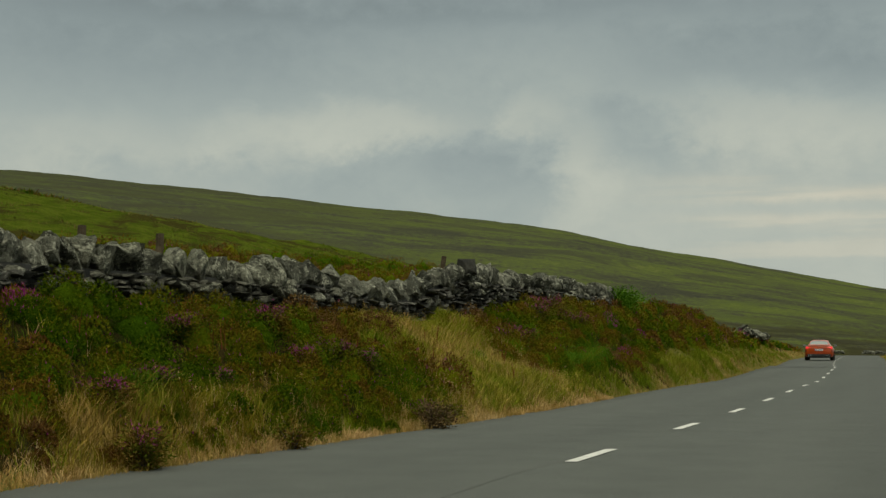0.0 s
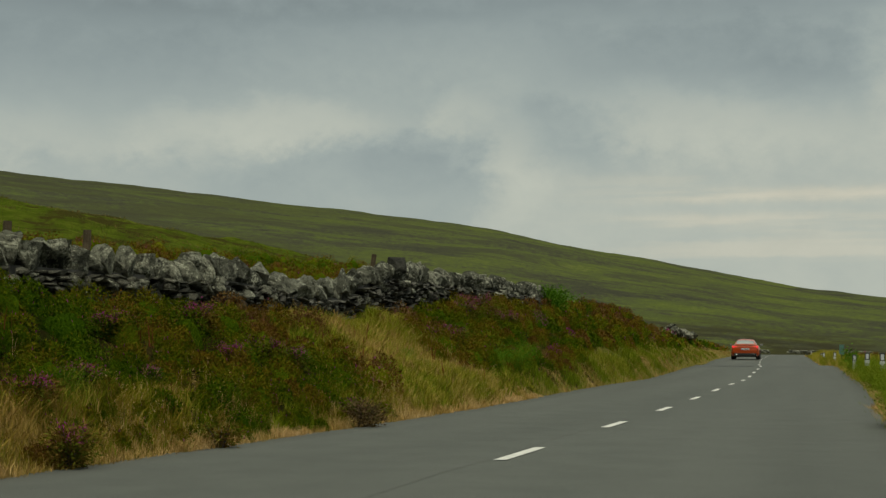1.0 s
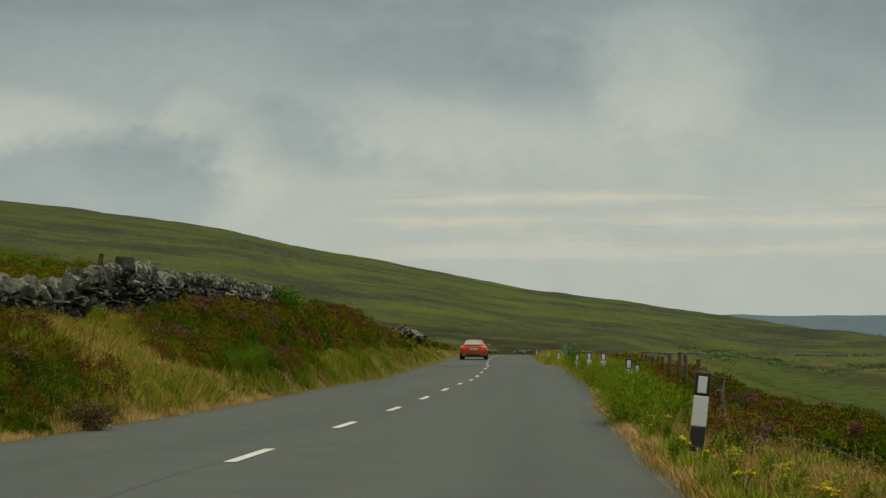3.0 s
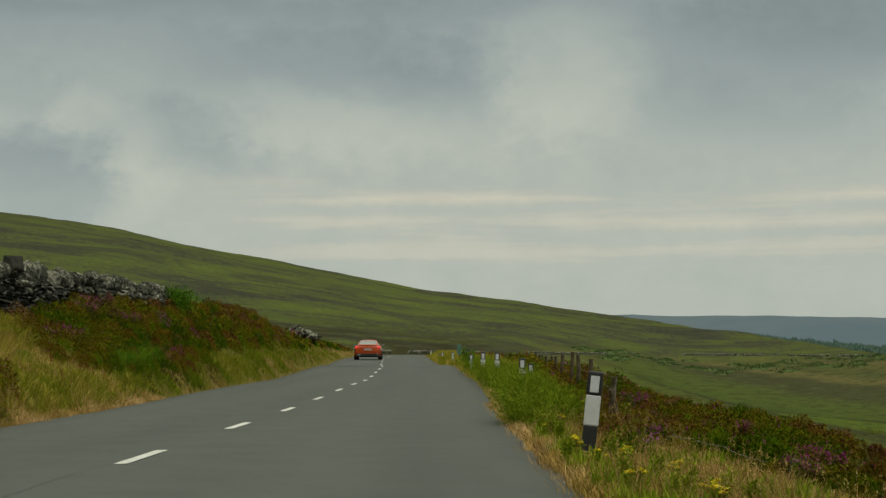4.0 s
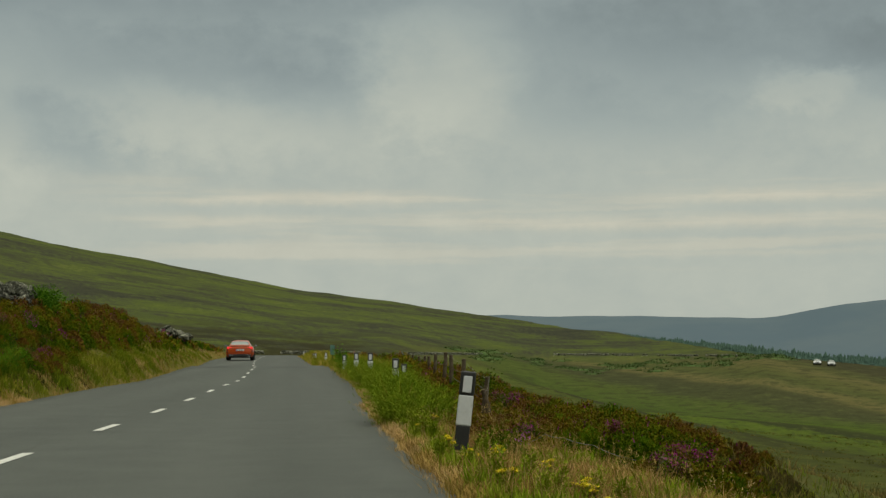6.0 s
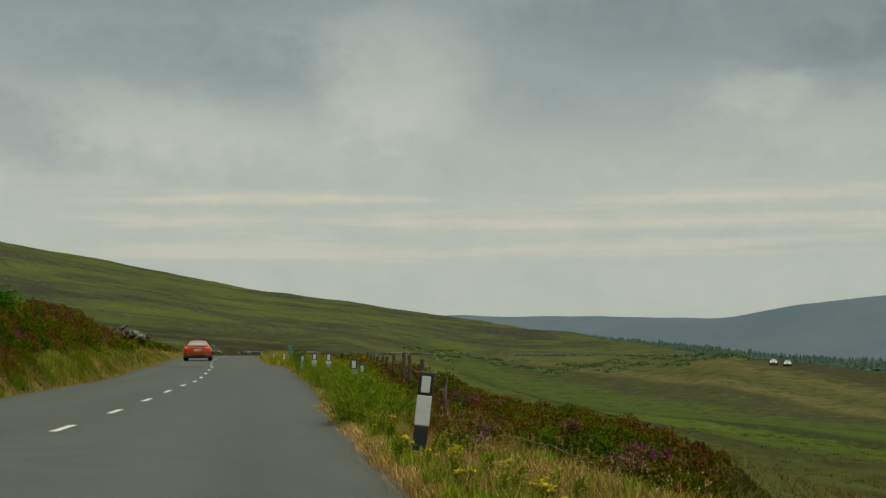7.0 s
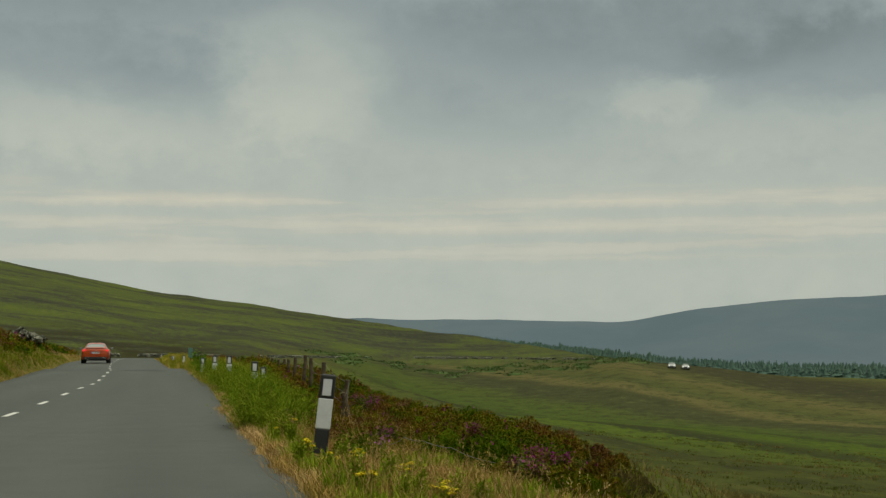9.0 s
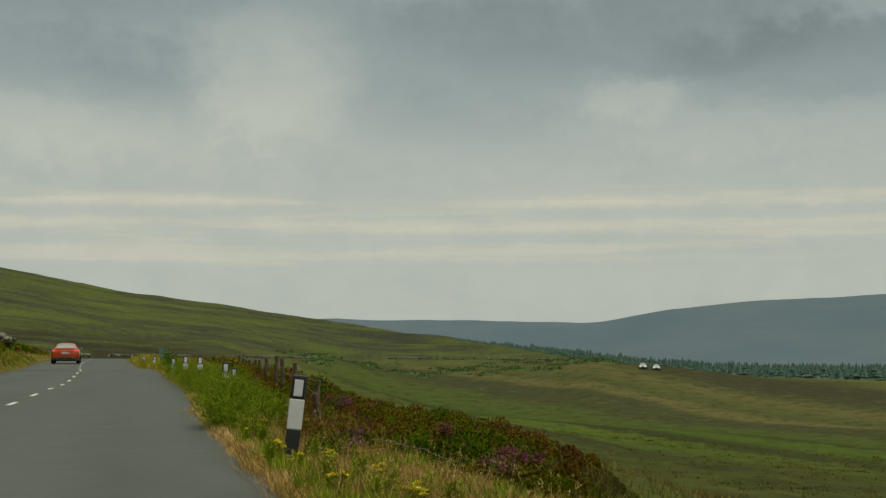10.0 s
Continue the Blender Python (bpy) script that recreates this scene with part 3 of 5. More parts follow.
for y0, y1, a, b in ((67.6, 69.6, 0.5, 2.4), (69.0, 71.6, -3.0, -0.3)):
    s = np.linspace(y0, y1, 6)
    patch = ribbon("tar_patch", s, s * 0 + a, s * 0 + b, 0.005, TAR_DARK, 3)
    patch.parent = road

# ------------------------------------------------------------------ building helpers


def part(name, bm, mat, parent=None, label="", smooth=False):
    """Link a bmesh as one mesh object, under a thing or a part."""
    me = bpy.data.meshes.new(name)
    if smooth:
        for f in bm.faces:
            f.smooth = True
    bm.to_mesh(me)
    bm.free()
    me.materials.append(mat)
    ob = new(name, me)
    ob.parent = parent
    return tagged(ob, label)


def box(sx, sy, sz, at=(0, 0, 0), bevel=0.0, segs=2, turn=None):
    bm = bmesh.new()
    bmesh.ops.create_cube(bm, size=1.0)
    bmesh.ops.scale(bm, vec=(sx, sy, sz), verts=bm.verts)
    if bevel:
        bmesh.ops.bevel(bm, geom=bm.edges[:] + bm.verts[:], offset=bevel, segments=segs, affect="EDGES", profile=0.6)
    if turn:
        bmesh.ops.rotate(bm, cent=(0, 0, 0), matrix=turn.to_3x3(), verts=bm.verts)
    bmesh.ops.translate(bm, vec=at, verts=bm.verts)
    return bm


def tube(points, radii, sides=8):
    """A tapered tube along points."""
    bm = bmesh.new()
    rings = []
    pts = [Vector(p) for p in points]
    for k, p in enumerate(pts):
        way = (pts[min(k + 1, len(pts) - 1)] - pts[max(k - 1, 0)]).normalized()
        q = Vector((0, 0, 1)).rotation_difference(way)
        r = radii[k] if isinstance(radii, (list, tuple)) else radii
        rings.append([bm.verts.new(p + q @ Vector((r * math.cos(a), r * math.sin(a), 0))) for a in np.linspace(0, 2 * math.pi, sides, endpoint=False)])
    for a, b in zip(rings, rings[1:]):
        for k in range(sides):
            bm.faces.new((a[k], a[(k + 1) % sides], b[(k + 1) % sides], b[k]))
    bm.faces.new(rings[0][::-1])
    bm.faces.new(rings[-1])
    return bm


def merge(*parts):
    out = bmesh.new()
    for b in parts:
        me = bpy.data.meshes.new("merge")
        b.to_mesh(me)
        b.free()
        out.from_mesh(me)
        bpy.data.meshes.remove(me)
    return out


def at_ground(x, y, sink=0.0):
    return (x, y, float(ground_z(x, y)) - sink)


# ------------------------------------------------------------------ plants, blade by blade


def sprays(name, pos, way, length, width, mat, curl=0.0, face=None, tone=None):
    """Many small pointed leaves: positions, directions, lengths and widths as arrays; face: the way that each leaf's flat side turns."""
    n = len(pos)
    way = way / np.linalg.norm(way, axis=1, keepdims=True)
    side = np.cross(way, rng.normal(size=(n, 3)) if face is None else face + rng.normal(size=(n, 3)) * 0.22)
    side /= np.linalg.norm(side, axis=1, keepdims=True) + 1e-9
    l, w = length[:, None], width[:, None]
    v = np.stack([pos + side * w * 0.5, pos - side * w * 0.5, pos + way * l], 1)
    if curl:
        v[:, 2, 2] -= length * curl
    f = np.arange(n)[:, None] * 3 + np.array([[0, 1, 2]])
    ob = mesh_object(name, v.reshape(-1, 3), f, mat)
    if tone is not None:
        ob.data.attributes.new("bush_tone", "FLOAT", "POINT").data.foreach_set("value", np.repeat(tone, 3).astype(np.float32))
    return ob


def blades(name, pos, height, width, lean, mat):
    """Grass blades of three triangles each, bent over by lean."""
    n = len(pos)
    a = rng.random(n) * 2 * np.pi
    out = np.stack([np.cos(a), np.sin(a), 0 * a], -1) * (lean * height)[:, None]
    b = rng.random(n) * 2 * np.pi
    side = np.stack([np.cos(b), np.sin(b), 0 * b], -1) * (width * 0.5)[:, None]
    up = np.array([0, 0, 1.0]) * height[:, None]
    v = np.stack([pos - side, pos + side, pos + up * 0.55 + out * 0.3 + side * 0.8, pos + up * 0.55 + out * 0.3 - side * 0.8, pos + up * 0.95 + out], 1)
    k = np.arange(n)[:, None] * 5
    f = np.concatenate([k + np.array([[0, 1, 2]]), k + np.array([[0, 2, 3]]), k + np.array([[3, 2, 4]])], 0)
    return mesh_object(name, v.reshape(-1, 3), f, mat)


def slope(x, y):
    """Rise of the ground for a metre along x and along y."""
    return (ground_z(x + 0.15, y) - ground_z(x - 0.15, y)) / 0.3, (ground_z(x, y + 0.15) - ground_z(x, y - 0.15)) / 0.3


def domes(cx, cy, size, count, tall=0.8, sink=0.05):
    """Points and outward ways on round cushions of heather that stand on the ground."""
    n = len(cx)
    cz = ground_z(cx, cy) - sink
    idx = np.repeat(np.arange(n), count)
    m = len(idx)
    d = rng.normal(size=(m, 3))
    d[:, 2] = np.abs(d[:, 2]) * 0.95 + 0.22
    d /= np.linalg.norm(d, axis=1, keepdims=True)
    lumpy = 0.76 + 0.42 * vnoise(d[:, 0] * 2.8 + idx * 1.7, d[:, 1] * 2.8 + idx * 0.9)
    u = (0.64 + 0.31 * rng.random(m) ** 0.7) * lumpy
    s = size[idx]
    p = np.stack([cx[idx] + d[:, 0] * s * u, cy[idx] + d[:, 1] * s * u, cz[idx] + d[:, 2] * s * tall * u], -1)
    gx, gy = slope(cx, cy)
    p[:, 2] += (gx[idx] * d[:, 0] + gy[idx] * d[:, 1]) * s * u * (1 - d[:, 2])
    # most sprigs lie over the cushion like thatch, some stand out from it
    out = np.where(rng.random(m) < 0.20, 0.8, 0.12)[:, None]
    w = d * out + rng.normal(size=(m, 3)) * 0.42 + np.array([0, 0, 0.30])
    return p, w, idx, d


def cushion_shells(cx, cy, size, tall=0.95, sink=0.05, around=12, rings=6):
    """The closed leafy surface under the sprigs of each cushion: vertices by cushion, and quads."""
    n = len(cx)
    a = np.linspace(0, 2 * np.pi, around, endpoint=False)
    e = np.linspace(-0.30, math.pi / 2, rings)
    A, E = np.meshgrid(a, e, indexing="xy")
    d = np.stack([np.cos(E) * np.cos(A), np.cos(E) * np.sin(A), np.sin(E)], -1).reshape(-1, 3)
    idx = np.arange(n)[:, None]
    lumpy = 0.76 + 0.42 * vnoise(d[None, :, 0] * 2.8 + idx * 1.7, d[None, :, 1] * 2.8 + idx * 0.9)
    lumpy = lumpy * (1 + 0.16 * (rng.random(lumpy.shape) - 0.5) * np.cos(E).reshape(1, -1))
    r = size[:, None] * 0.61 * lumpy
    cz = ground_z(cx, cy) - sink
    v = np.stack([cx[:, None] + d[None, :, 0] * r, cy[:, None] + d[None, :, 1] * r, cz[:, None] + d[None, :, 2] * r * tall], -1)
    gx, gy = slope(cx, cy)
    v[:, :, 2] += (gx[:, None] * d[None, :, 0] + gy[:, None] * d[None, :, 1]) * r * (1 - d[None, :, 2])
    f = grid_faces(rings, around, True)
    return v, (f[None] + (np.arange(n) * len(d))[:, None, None]).reshape(-1, 4)


def spaced(x, y, size, k):
    """Which of the places to keep so that no two cushions crowd each other."""
    keep = []
    for i in range(len(x)):
        j = np.array(keep, int)
        if not keep or np.all(np.hypot(x[i] - x[j], y[i] - y[j]) > k * (size[i] + size[j])):
            keep.append(i)
    return np.array(keep, int)


def bank_spots(n, y0, y1, u0, u1):
    """Random places on the bank, u metres up from the road's left edge."""
    y = rng.uniform(y0, y1, n)
    u = rng.uniform(u0, u1, n)
    return centre(y) - left_half(y) - u, y, u


def verge_spots(n, y0, y1, u0, u1):
    y = rng.uniform(y0, y1, n)
    u = rng.uniform(u0, u1, n)
    return centre(y) + RIGHT_HALF + u, y, u


def grassy(y, u):
    """How much of the bank is grass instead of heather: a gully, and the foot of the bank further on."""
    gully = np.exp(-((y - 23.0 - 1.08 * (u - 0.3)) / 3.3) ** 4)
    foot = step(36, 42, y) * step(1.6, 0.8, u) * 0.9
    tail = step(84, 96, y) * 0.55
    return np.clip(gully + foot + tail + 0.35 * step(0.75, 0.25, u), 0, 1)


def gather(pieces):
    return [np.concatenate(k) for k in zip(*pieces)]


def heather_field(name, zones, label, bloom_share):
    """zones: rows of x, y, sizes, sprigs per cushion, sprig length."""
    leaf, bloom, shells, tones, base = [], [], [], [], 0
    quads = []
    for x, y, size, count, sprig in zones:
        p, w, idx, d = domes(x, y, size, count, 1.25, 0.03)
        m = len(p)
        l = sprig * rng.uniform(0.6, 1.3, m)
        pick = 0.62 * vnoise(x * 0.8 + 40, y * 0.8 + 11) + 0.38 * rng.random(len(x))
        odds = np.where(pick > 1 - bloom_share, 0.12 + 0.45 * rng.random(len(x)) ** 2, 0.008)[idx]
        isb = (rng.random(m) < odds) & (d[:, 2] > 0.35)
        bush_tone = np.clip(0.48 - 0.07 * (x > 0) - 0.11 * step(28, 42, y) * (x < 3) + 0.10 * np.clip(centre(y) - left_half(y) - x - 1.7, -2, 2) * (x < 3) + 1.25 * (fbm(x * 0.45 + 7, y * 0.45, 3) - 0.5) + rng.normal(size=len(x)) * 0.16, 0, 0.9)
        bush_tone = np.clip(bush_tone - 0.16 * ((x < centre(y) - 6.7) & (x > centre(y) - 20)), 0, 0.9)
        v, f = cushion_shells(x, y, size, 1.2, 0.03)
        shells.append(v.reshape(-1, 3))
        quads.append(f + base)
        base += len(shells[-1])
        # shells take a lower tone: shade in the pockets painted in
        tones.append(np.repeat(bush_tone * 0.45, v.shape[1]))
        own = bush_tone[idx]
        # browner tips, and lit tops painted in: tone rises with height
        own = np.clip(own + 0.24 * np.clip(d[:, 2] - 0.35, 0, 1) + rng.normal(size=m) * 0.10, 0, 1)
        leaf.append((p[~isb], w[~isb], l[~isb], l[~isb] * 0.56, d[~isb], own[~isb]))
        bloom.append((p[isb] + np.array([0, 0, 0.01]), w[isb] + np.array([0, 0, 0.8]), l[isb] * 1.0, l[isb] * 0.42, d[isb]))
    shell = mesh_object(name + "_cushions", np.concatenate(shells), np.concatenate(quads), HEATHER_BUSH, True)
    shell.data.attributes.new("bush_tone", "FLOAT", "POINT").data.foreach_set("value", np.concatenate(tones).astype(np.float32))
    tagged(shell, label, "heather", kind="stuff")
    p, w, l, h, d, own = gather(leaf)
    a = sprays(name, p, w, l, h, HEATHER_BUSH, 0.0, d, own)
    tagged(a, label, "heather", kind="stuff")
    p, w, l, h, d = gather(bloom)
    b = sprays(name + "_bloom", p, w, l, h, BLOOM, 0.0, d)
    tagged(b, "purple-pink heather flowers on low bushes", "heather", kind="stuff")


def bank_zone(n, y0, y1, u0, u1, s0, s1, count, sprig):
    x, y, u = bank_spots(n, y0, y1, u0, u1)
    keep = rng.random(n) > grassy(y, u) * 1.25
    x, y = x[keep], y[keep]
    size = rng.uniform(s0, s1, len(x))
    k = spaced(x, y, size, 0.84)
    return x[k], y[k], size[k], count, sprig


heather_field("bank_heather", [
    bank_zone(1900, 6.5, 20.0, 0.42, 2.55, 0.15, 0.42, 1700, 0.029),
    bank_zone(500, 7.5, 24.0, 2.4, 2.9, 0.10, 0.20, 800, 0.030),
    bank_zone(110, 7.0, 12.0, 0.12, 0.46, 0.11, 0.20, 1200, 0.024),
    bank_zone(420, 12.2, 17.0, 0.07, 0.46, 0.11, 0.23, 1200, 0.024),
    bank_zone(170, 17.0, 24.0, 0.10, 0.46, 0.11, 0.22, 1200, 0.024),
    bank_zone(1700, 20.0, 40.0, 0.5, 2.75, 0.18, 0.46, 1350, 0.038),
    bank_zone(260, 30.5, 46.5, 2.1, 2.75, 0.30, 0.50, 1300, 0.044),
    bank_zone(1300, 40.0, 80.0, 0.9, 3.5, 0.20, 0.44, 620, 0.066),
    bank_zone(380, 80.0, 165.0, 0.6, 4.5, 0.3, 0.6, 60, 0.2),
    (lambda y: (centre(y) - 6.8 - 8.0 * rng.random(1000) ** 1.6, y, rng.uniform(0.16, 0.38, 1000), 170, 0.05))(rng.uniform(15, 75, 1000)),
], "brown and green heather bushes covering the roadside bank", 0.17)


def shoulder_zone(n, y0, y1, u0, u1, s0, s1, count, sprig):
    x, y, u = verge_spots(n, y0, y1, u0, u1)
    bearing = np.degrees(np.arctan2(x, y))
    front = np.interp(bearing, (12.6, 14.7, 16.7, 19.1, 22), (12.6, 14.0, 13.1, 11.5, 10.6))
    keep = (u > 0.55) & (np.hypot(x, y) > front + 0.25 * rng.random(n)) & (bearing < 22.6 + 0.5 * rng.random(n))
    x, y = x[keep], y[keep]
    size = rng.uniform(s0, s1, len(x)) * np.interp(np.degrees(np.arctan2(x, y)), (14.0, 17.0, 19.0, 20.5, 22.4), (1.0, 1.25, 1.25, 0.95, 0.40)) * (1 - 0.42 * np.exp(-((y - 28) / 6.0) ** 2))
    k = spaced(x, y, size, 0.78)
    return x[k], y[k], size[k], count, sprig


heather_field("verge_heather", [
    shoulder_zone(1500, 10.2, 24.0, 0.6, 4.5, 0.11, 0.30, 760, 0.034),
    shoulder_zone(700, 24.0, 48.0, 1.2, 4.5, 0.16, 0.36, 300, 0.060),
    shoulder_zone(160, 48.0, 100.0, 2.2, 5.0, 0.2, 0.4, 70, 0.13),
], "dark heather bushes on the shoulder beyond the verge", 0.13)


def clear_of_marker(x, y):
    """Trodden grass round the foot of the first marker post."""
    return np.hypot(x - 2.80, (y - 12.9) * 0.45) > 0.40


def meadow(name, spots, h0, h1, w, lean, mat, label):
    x, y = spots
    k = clear_of_marker(x, y)
    x, y = x[k], y[k]
    n = len(x)
    pos = np.stack([x, y, ground_z(x, y) - 0.02], -1)
    trodden = np.where((np.abs(x - 0.213 * y) < 0.20) & (y > 10.6) & (y < 13.7), 0.35, 1.0)
    ob = blades(name, pos, trodden * rng.uniform(h0, h1, n) * (0.6 + 0.8 * vnoise(x * 1.3, y * 1.3)), w * rng.uniform(0.6, 1.3, n) * (1 + np.hypot(x, y) / 30), rng.uniform(0.1, lean, n), mat)
    return tagged(ob, label, "grass", kind="stuff")


def tufts(x, y, per, spread):
    """Blades gathered into tufts."""
    n = len(x)
    i = np.repeat(np.arange(n), per)
    return x[i] + rng.normal(size=len(i)) * spread, y[i] + rng.normal(size=len(i)) * spread


def on_bank(n, y0, y1, u0, u1, grass_only=False, spots=bank_spots, patchy=0.0):
    """Places for tufts; patchy keeps them to drifts (or, where negative, to the gaps between those)."""
    x, y, u = spots(n, y0, y1, u0, u1)
    if patchy:
        drift = fbm(x * 0.9 + 60, y * 0.9, 3)
        k = (drift > patchy) if patchy > 0 else (drift < -patchy)
        x, y, u = x[k], y[k], u[k]
        n = len(x)
    if grass_only:
        k = rng.random(n) < grassy(y, u)
        x, y = x[k], y[k]
    return x, y


def join_spots(*s):
    return np.concatenate([a for a, b in s]), np.concatenate([b for a, b in s])


meadow("bank_dry_grass", join_spots(
    tufts(*on_bank(620, 5, 12.2, -0.05, 0.50, patchy=0.42), 16, 0.05), tufts(*on_bank(260, 12.2, 17, -0.05, 0.14, patchy=0.44), 14, 0.05), tufts(*on_bank(560, 17, 24, -0.05, 0.24, patchy=0.44), 16, 0.05), tufts(*on_bank(800, 24, 60, -0.02, 0.6, patchy=0.54), 14, 0.07),
    tufts(*on_bank(2300, 18.5, 31, 0.3, 3.3, True), 20, 0.09), tufts(*on_bank(500, 36, 100, 0.2, 2.6, True, patchy=0.55), 12, 0.09),
    tufts(*on_bank(160, 7, 36, 0.5, 3.0), 6, 0.06), tufts(*on_bank(800, 60, 170, 0, 2.0), 10, 0.12)),
    0.05, 0.18, 0.004, 0.9, DRY, "pale dry grass along the foot of the bank")
meadow("bank_green_grass", join_spots(
    tufts(*on_bank(620, 5, 24, 0.06, 0.85, patchy=-0.54), 16, 0.05), tufts(*on_bank(1300, 24, 60, 0.05, 0.9, patchy=-0.58), 14, 0.07),
    tufts(*on_bank(1000, 18.5, 30, 0.3, 3.3, True, patchy=-0.50), 22, 0.10), tufts(*on_bank(1300, 34, 110, 0.1, 3.0, True), 12, 0.11),
    tufts(*on_bank(170, 7, 60, 0.6, 3.3), 9, 0.04)),
    0.09, 0.28, 0.0045, 0.8, GREEN, "rough green grass between the heather on the bank")
meadow("bank_ochre_grass", join_spots(tufts(*on_bank(700, 5, 12.6, 0.04, 0.62, patchy=0.40), 15, 0.05), tufts(*on_bank(160, 12.6, 16, 0.20, 0.75, patchy=0.44), 15, 0.05), tufts(*on_bank(480, 16, 23, 0.08, 0.75, patchy=0.44), 15, 0.05)), 0.08, 0.26, 0.0042, 0.9, OCHRE, "ochre-brown grass along the foot of the heather")
meadow("bank_edge_grass", join_spots(tufts(*on_bank(460, 5, 12.2, -0.06, 0.24), 14, 0.05), tufts(*on_bank(240, 12.2, 17, -0.06, 0.10), 14, 0.05), tufts(*on_bank(850, 17, 30, -0.06, 0.24), 14, 0.05)), 0.04, 0.13, 0.004, 1.1, STRAW, "short bleached grass at the edge of the asphalt")
meadow("bank_undergrowth", join_spots(tufts(*on_bank(2200, 8, 40, 0.3, 3.1), 7, 0.06), tufts(*on_bank(900, 36, 80, 0.25, 2.2), 10, 0.10)), 0.05, 0.13, 0.007, 0.9, HEATHER, "dark green and brown undergrowth between the heather bushes")
meadow("verge_tall_grass", tufts(*on_bank(1100, 46, 125, 0.12, 1.9, spots=verge_spots), 12, 0.10), 0.22, 0.42, 0.006, 0.7, GOLD, "tall yellow-green grass along the far verge")
meadow("shoulder_tussocks", tufts(*on_bank(2500, 9, 28, 2.2, 9.0, spots=verge_spots), 10, 0.09), 0.05, 0.16, 0.006, 0.9, TUSSOCK, "rough brown-green grass below the heather shoulder")
field_y = rng.uniform(12, 80, 3000)
field_x = centre(field_y) - rng.uniform(7.5, 30, 3000)
drift = fbm(field_x * 0.16, field_y * 0.16, 3) > 0.47
meadow("field_tussocks", tufts(field_x[drift], field_y[drift], 8, 0.16), 0.04, 0.12, 0.010, 1.1, TUSSOCK, "brown-green tussocks in the field above the wall")
brow_y, brow_u = rng.uniform(35, 170, 4200), rng.uniform(22, 46, 4200)
brow_x = centre(brow_y) - brow_u
drift = fbm(brow_x * 0.10 + 3, brow_y * 0.05, 3) + 0.016 * (brow_u - 35) > 0.46
meadow("brow_heather", tufts(brow_x[drift], brow_y[drift], 14, 0.42), 0.12, 0.36, 0.030, 0.9, HEATHER, "dark brown heather drifts along the brow of the field")
meadow("gully_leaves", tufts(*on_bank(150, 19, 30, 0.25, 2.8, True), 34, 0.08), 0.08, 0.24, 0.012, 0.6, WEED, "bright green leafy plants in the gully grass")
meadow("dock_stalks", tufts(*on_bank(70, 9, 30, 0.4, 1.9, patchy=0.46), 3, 0.03), 0.22, 0.42, 0.009, 0.15, RUST, "thin rust-red dock stalks among the heather")
meadow("gully_grass", tufts(*on_bank(2900, 18.5, 30.5, 0.2, 3.3, True), 24, 0.08), 0.10, 0.27, 0.0048, 1.1, GOLD, "yellow-green feathery grass in the gully of the bank")
meadow("verge_dry_grass", join_spots(
    tufts(*on_bank(1000, 6.5, 16, -0.08, 1.0, spots=verge_spots, patchy=0.42), 26, 0.05), tufts(*on_bank(420, 6.5, 26, -0.16, 0.12, spots=verge_spots), 14, 0.04), tufts(*on_bank(600, 16, 40, 0.10, 1.4, spots=verge_spots, patchy=0.45), 16, 0.06),
    tufts(*on_bank(260, 9.5, 14.0, 0.9, 4.0, spots=verge_spots, patchy=0.50), 16, 0.07), tufts(*on_bank(850, 5, 11.5, 0.8, 2.4, spots=verge_spots, patchy=0.43), 20, 0.07), tufts(*on_bank(1500, 38, 150, 0, 2.4, spots=verge_spots), 10, 0.12)),
    0.04, 0.14, 0.0036, 1.2, STRAW, "pale dry grass on the road verge")
meadow("gully_seed_grass", tufts(*on_bank(520, 19, 30, 0.4, 3.2, True, patchy=0.50), 26, 0.10), 0.16, 0.32, 0.005, 0.7, BLUSH, "pink-brown flowering grass in the gully")
meadow("verge_seed_grass", join_spots(tufts(*on_bank(700, 7.0, 15.5, 0.2, 1.5, spots=verge_spots, patchy=0.44), 24, 0.07), tufts(*on_bank(220, 13, 24, 0.05, 0.8, patchy=0.52), 18, 0.07)),
       0.10, 0.24, 0.0042, 0.7, BLUSH, "pink-brown flowering grass on the verge")
meadow("verge_leafy_plants", tufts(*on_bank(420, 7, 17, 0.05, 1.5, spots=verge_spots), 26, 0.04), 0.07, 0.20, 0.010, 0.4, LIME, "small yellow-green leafy plants in the verge grass")
meadow("verge_green_grass", join_spots(
    tufts(*on_bank(760, 6.5, 16, 0.05, 1.5, spots=verge_spots), 24, 0.05), tufts(*on_bank(600, 16, 40, 0.12, 1.8, spots=verge_spots), 18, 0.06),
    tufts(*on_bank(280, 9.5, 14.0, 0.9, 4.5, spots=verge_spots, patchy=-0.5), 16, 0.07), tufts(*on_bank(520, 6, 11.5, 0.7, 2.8, spots=verge_spots), 16, 0.08), tufts(*on_bank(600, 40, 150, 0, 1.5, spots=verge_spots), 8, 0.12)),
    0.04, 0.15, 0.0042, 1.0, GREEN, "green grass on the road verge")


def slope_spots(n):
    """Places on the open slope that falls to the valley."""
    r, b = 30 + 90 * rng.random(n) ** 1.4, np.radians(rng.uniform(13, 36, n))
    x, y = r * np.sin(b), r * np.cos(b)
    k = (x - centre(y) > RIGHT_HALF + 5.5) & (fbm(x * 0.25, y * 0.25, 3) > 0.46)
    return x[k], y[k]


meadow("slope_tussocks", tufts(*slope_spots(3200), 14, 0.16), 0.06, 0.17, 0.009, 0.9, TUSSOCK, "rough tussocks of green and brown grass on the slope")

